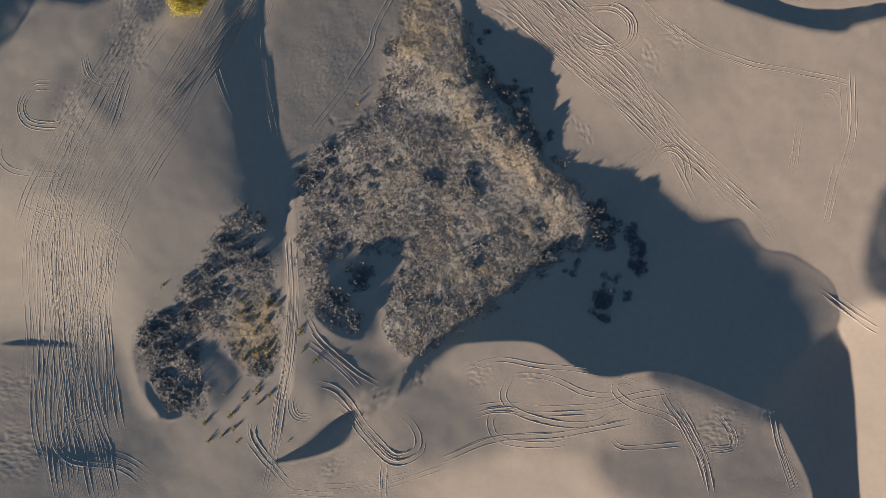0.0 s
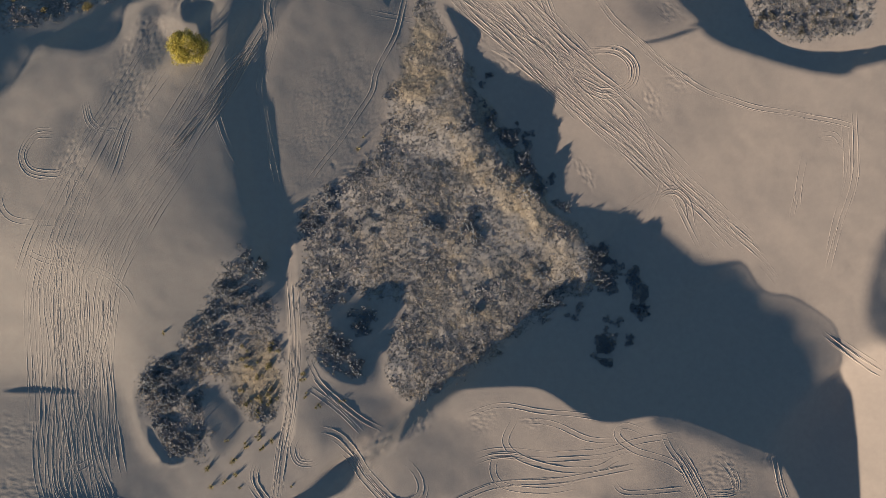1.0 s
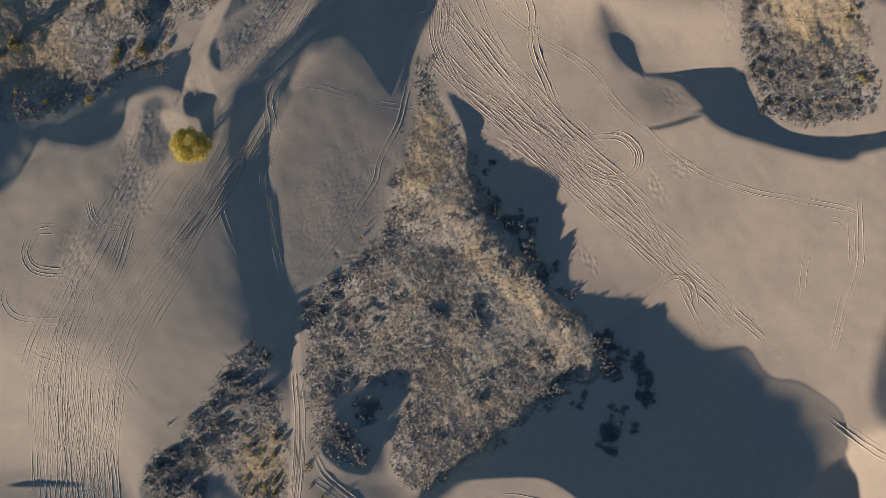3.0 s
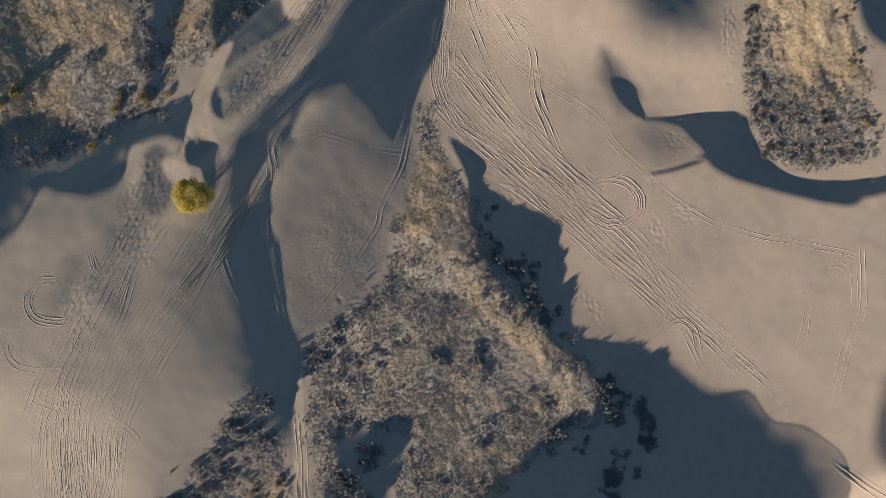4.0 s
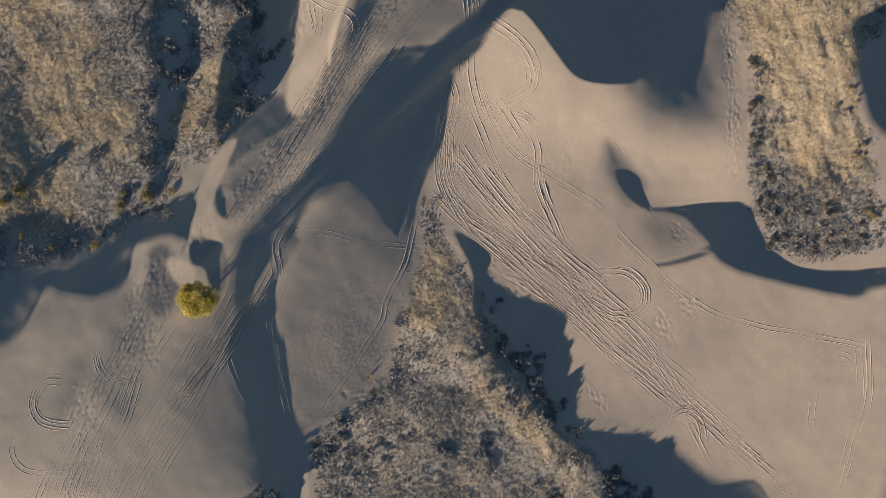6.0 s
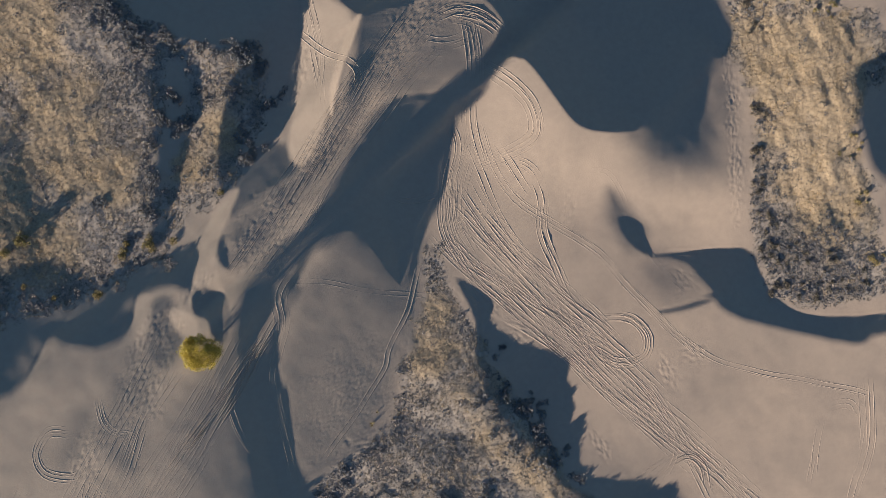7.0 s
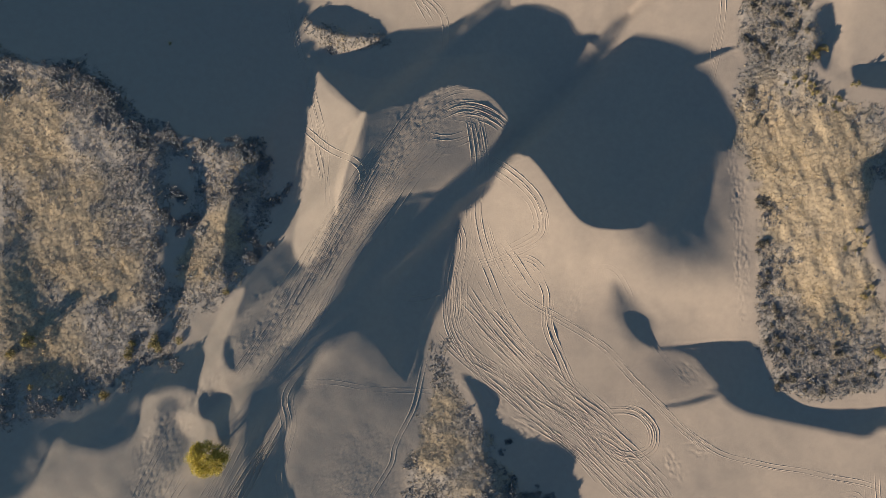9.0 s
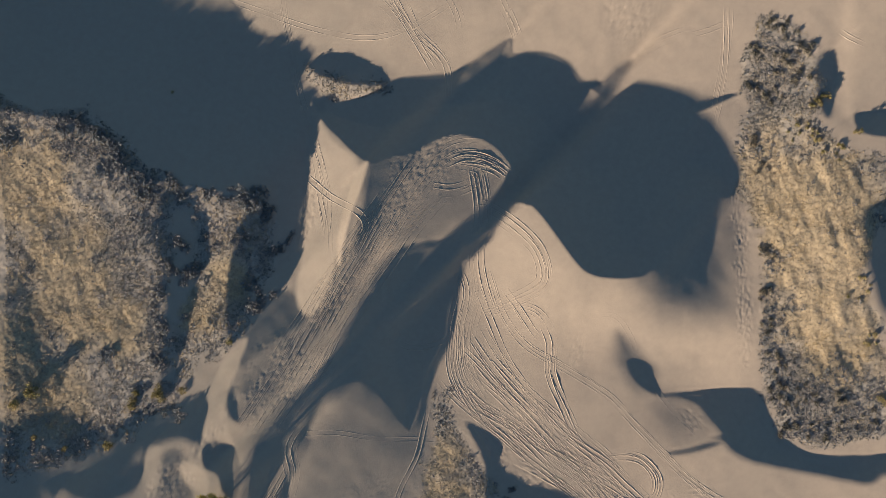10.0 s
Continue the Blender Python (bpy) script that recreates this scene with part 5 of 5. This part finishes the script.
NORTH_CARPET = [
    (-39.0, 86.1, 2.2, 4, 0.8), (-38.7, 79.0, 2.0, 4, 0.8), (27.7, 6.9, 2.2, 9, 1), (29.3, 4.3, 2, 8, 1), (30.2, 1.1, 1.5, 5, 0.9),
    (35.1, 3.2, 1.2, 5, 0.9), (35.8, 0.1, 1.2, 5, 0.9), (35.0, -3.5, 1.3, 6, 0.9), (28.8, -9.1, 1.6, 7, 0.9), (29.7, -12.6, 1.2, 5, 0.8),
    (33.5, -8.6, 0.8, 3, 0.7), (27.7, -11.1, 1, 4, 0.8), (4.4, 30.1, 1.5, 6, 0.8), (7.0, 25.4, 2, 8, 0.8), (10.0, 21.7, 2, 8, 0.8),
]
EDGE_CARPET = [
    (14.2, 25.2, 1.4, 5, 0.7), (14.4, 29.2, 1.2, 4, 0.6), (13.0, 19.2, 1.6, 6, 0.8), (-66.1, 107.3, 1.6, 5, 1), (-62.8, 105.3, 1.5, 5, 1),
    (-60.9, 100.7, 1.5, 5, 1), (-51.6, 97.3, 1.4, 5, 0.9), (-36.5, 94.2, 1.8, 8, 1), (-35.1, 90.6, 1.2, 4, 0.9), (-52.0, 82.4, 1.6, 7, 1),
    (-49.7, 80.3, 1.4, 6, 0.9), (-35.1, 76.9, 1.4, 6, 1), (-36.6, 74.5, 1, 4, 0.9),
]


def sage_carpet():
    """Many small sagebrush grown into one another: middle, reach, how many, size."""
    r = np.random.default_rng(28)
    crowns = []
    for ob in sage:
        me = next(c for c in ob.children if c.name.startswith("foliage")).data
        co = np.empty(3 * len(me.vertices), np.float32)
        me.vertices.foreach_get("co", co)
        crowns.append(co.reshape(-1, 3))
    all_ = []
    for x, y, reach, count, size in SOUTH_CARPET + MIDDLE_CARPET + NORTH_CARPET + EDGE_CARPET:
        for i in range(count):
            a, d, turn, k = r.uniform(0, math.tau), reach * math.sqrt(r.uniform(0, 1)), r.uniform(0, math.tau), size * r.uniform(0.6, 1.2)
            px, py = x + math.cos(a) * d, y + math.sin(a) * d
            crown = crowns[r.integers(0, len(crowns))] * k
            ca, sa = math.cos(turn), math.sin(turn)
            all_.append(np.stack([px + crown[:, 0] * ca - crown[:, 1] * sa, py + crown[:, 0] * sa + crown[:, 1] * ca, crown[:, 2] + float(ground_at(px, py)) - 0.06 * k], -1))
    co = np.vstack(all_)
    me = bpy.data.meshes.new("sage_carpet")
    me.vertices.add(len(co))
    me.vertices.foreach_set("co", co.astype(np.float32).ravel())
    me.loops.add(len(co))
    me.loops.foreach_set("vertex_index", np.arange(len(co), dtype=np.int32))
    me.polygons.add(len(co) // 4)
    me.polygons.foreach_set("loop_start", np.arange(0, len(co), 4, dtype=np.int32))
    me.update(calc_edges=True)
    me.materials.append(sage_leaf)
    return tagged(new("sage_carpet", me), "dense grey-green sagebrush grown together at the patches' edges", "scrub", kind="stuff")


sage_carpet()


# ---- the yellow-leaved tree in its scour hollow ----
def poplar(x, y, radius, high):
    rnd = random.Random(9)
    root = tagged(new("tree"), "broad young poplar with yellow-green autumn leaves in a sand hollow", "tree")
    root.matrix_basis = pose(x, y, float(ground_at(x, y)) - 0.1)
    verts, faces, sides = [], [], 8
    for ring in range(5):
        f = ring / 4
        t = 0.20 * (1 - 0.6 * f) * (1.5 if ring == 0 else 1)
        for k in range(sides):
            w = math.tau * k / sides
            verts.append((math.cos(w) * t + 0.12 * f, math.sin(w) * t - 0.05 * f, high * 0.55 * f))
    for ring in range(4):
        for k in range(sides):
            q = (k + 1) % sides
            faces.append((ring * sides + k, ring * sides + q, (ring + 1) * sides + q, (ring + 1) * sides + k))
    part("trunk", mesh_of("trunk", verts, faces, bark), root)
    for i in range(3):
        part("branch_whorl", stems_mesh("branch_whorl", rnd, 6, radius * 0.9, high * 0.95, 0.07, high * 0.12 * (i + 1), 5), root)
    part("crown", foliage_mesh("crown", rnd, 14000, radius, high, 0.115, poplar_leaf, 70, 0.12), root, "dense crown of yellow-green leaves")
    return root


poplar(-42.8, 41.5, 3.5, 4.6)


# ---- dry grass over the grown patches ----
def dry_grass():
    m, n, l, b = material("dry_grass", 0.85)
    tone = n.new("ShaderNodeAttribute")
    tone.attribute_name = "tone"
    l.new(ramp_node(n, l, tone.outputs["Fac"], (0.0, (0.145, 0.145, 0.135)), (0.25, (0.242, 0.230, 0.204)), (0.55, (0.37, 0.328, 0.262)), (1.0, (0.54, 0.435, 0.27))), b.inputs["Base Color"])
    r = np.random.default_rng(8)
    translucent(n, l, b, 0.45)
    total = 1000000
    x, y = r.uniform(CORE[0] + 1, CORE[1] - 1, total), r.uniform(CORE[2] + 1, CORE[3] - 1, total)
    here = grown(x, y, PATCHES) * np.clip(0.75 + 0.8 * lattice(x, y, 4.3, 41) + 0.5 * lattice(x, y, 1.5, 42), 0.35, 1)
    keep = r.uniform(0, 1, total) < here
    x, y = x[keep], y[keep]
    count = len(x)
    gold = golden(x, y)
    mood = 0.36 + 0.26 * gold + 0.22 * lattice(x, y, 5.0, 43) + 0.24 * lattice(x, y, 1.4, 44) + r.normal(0, 1, count) * (0.17 - 0.08 * gold)
    z = ground_at(x, y) - 0.02
    blades = 5
    a = r.uniform(0, math.tau, (count, blades))
    size = r.lognormal(-0.22, 0.34, (count, 1)) * (1 - 0.15 * gold[:, None])
    ca, sa = np.cos(a), np.sin(a)
    # Each tuft is a little mound of blades that lean in, with some that stand out of it.
    wild = r.uniform(0, 1, (count, blades)) < 0.35
    foot = size * np.where(wild, 0.04, r.uniform(0.10, 0.22, (count, blades)))
    head = size * np.where(wild, r.uniform(0.08, 0.26, (count, blades)), r.uniform(-0.03, 0.05, (count, blades)))
    high = size * np.where(wild, r.uniform(0.05, 0.18, (count, blades)), r.uniform(0.03, 0.10, (count, blades)))
    wide = size * np.where(wild, r.uniform(0.015, 0.03, (count, blades)), r.uniform(0.05, 0.11, (count, blades)))
    root_x, root_y = x[:, None] + ca * foot, y[:, None] + sa * foot
    one = np.stack([root_x - sa * wide, root_y + ca * wide, np.broadcast_to(z[:, None], a.shape)], -1)
    two = np.stack([root_x + sa * wide, root_y - ca * wide, np.broadcast_to(z[:, None], a.shape)], -1)
    tip = np.stack([x[:, None] + ca * head, y[:, None] + sa * head, z[:, None] + high], -1)
    co = np.stack([one, two, tip], 2).reshape(-1, 3)
    me = bpy.data.meshes.new("dry_grass")
    me.vertices.add(len(co))
    me.vertices.foreach_set("co", co.astype(np.float32).ravel())
    me.loops.add(len(co))
    me.loops.foreach_set("vertex_index", np.arange(len(co), dtype=np.int32))
    me.polygons.add(len(co) // 3)
    me.polygons.foreach_set("loop_start", np.arange(0, len(co), 3, dtype=np.int32))
    me.update(calc_edges=True)
    tones = np.clip(np.repeat(mood, blades) + r.normal(0, 0.1, count * blades), 0, 1)
    layer_ = me.attributes.new("tone", "FLOAT", "POINT")
    layer_.data.foreach_set("value", np.repeat(tones, 3).astype(np.float32))
    me.materials.append(m)
    return tagged(new("dry_grass", me), "matted dry straw-coloured dune grass with dark gaps", "grass", kind="stuff")


dry_grass()


# ---- low scrub: more little cushions than one could count ----
def low_scrub():
    m, n, l, b = material("low_scrub", 0.85)
    tone = n.new("ShaderNodeAttribute")
    tone.attribute_name = "tone"
    l.new(ramp_node(n, l, tone.outputs["Fac"], (0.0, (0.09, 0.10, 0.106)), (0.35, (0.17, 0.175, 0.177)), (0.7, (0.28, 0.26, 0.24)), (1.0, (0.40, 0.345, 0.27))), b.inputs["Base Color"])
    r = np.random.default_rng(18)
    total = 110000
    x, y = r.uniform(CORE[0] + 1, CORE[1] - 1, total), r.uniform(CORE[2] + 1, CORE[3] - 1, total)
    here = grown(x, y, PATCHES) * np.clip(0.08 + 0.65 * lattice(x, y, 5.5, 61) + 0.6 * lattice(x, y, 1.9, 62), 0.03, 1) * (1 - 0.85 * golden(x, y))
    here = np.maximum(here, 0.6 * shrubby(x, y) * grown(x, y, PATCHES))
    keep = r.uniform(0, 1, total) < here
    x, y = x[keep], y[keep]
    count, leaves = len(x), 16
    z = ground_at(x, y)
    size = r.lognormal(-1.25, 0.38, count)[:, None]
    a, f = r.uniform(0, math.tau, (count, leaves)), np.sqrt(r.uniform(0, 1, (count, leaves)))
    cx, cy = x[:, None] + np.cos(a) * f * size, y[:, None] + np.sin(a) * f * size
    cz = z[:, None] + size * 0.38 * (1 - f * f) * r.uniform(0.5, 1.1, a.shape) + 0.03
    corners = []
    for k in range(3):
        w = a + math.tau * k / 3 + r.uniform(-0.5, 0.5, a.shape)
        s = size * r.uniform(0.22, 0.42, a.shape)
        corners.append(np.stack([cx + np.cos(w) * s, cy + np.sin(w) * s, cz + s * r.uniform(-0.45, 0.45, a.shape)], -1))
    co = np.stack(corners, 2).reshape(-1, 3)
    me = bpy.data.meshes.new("low_scrub")
    me.vertices.add(len(co))
    me.vertices.foreach_set("co", co.astype(np.float32).ravel())
    me.loops.add(len(co))
    me.loops.foreach_set("vertex_index", np.arange(len(co), dtype=np.int32))
    me.polygons.add(len(co) // 3)
    me.polygons.foreach_set("loop_start", np.arange(0, len(co), 3, dtype=np.int32))
    me.update(calc_edges=True)
    mood = 0.38 + 0.3 * lattice(x, y, 3.0, 63) + r.normal(0, 0.14, count)
    tones = np.clip(np.repeat(mood, leaves) + r.normal(0, 0.12, count * leaves), 0, 1)
    layer_ = me.attributes.new("tone", "FLOAT", "POINT")
    layer_.data.foreach_set("value", np.repeat(tones, 3).astype(np.float32))
    me.materials.append(m)
    return tagged(new("low_scrub", me), "low grey and brown cushion scrub dotted over the grass", "scrub", kind="stuff")


low_scrub()
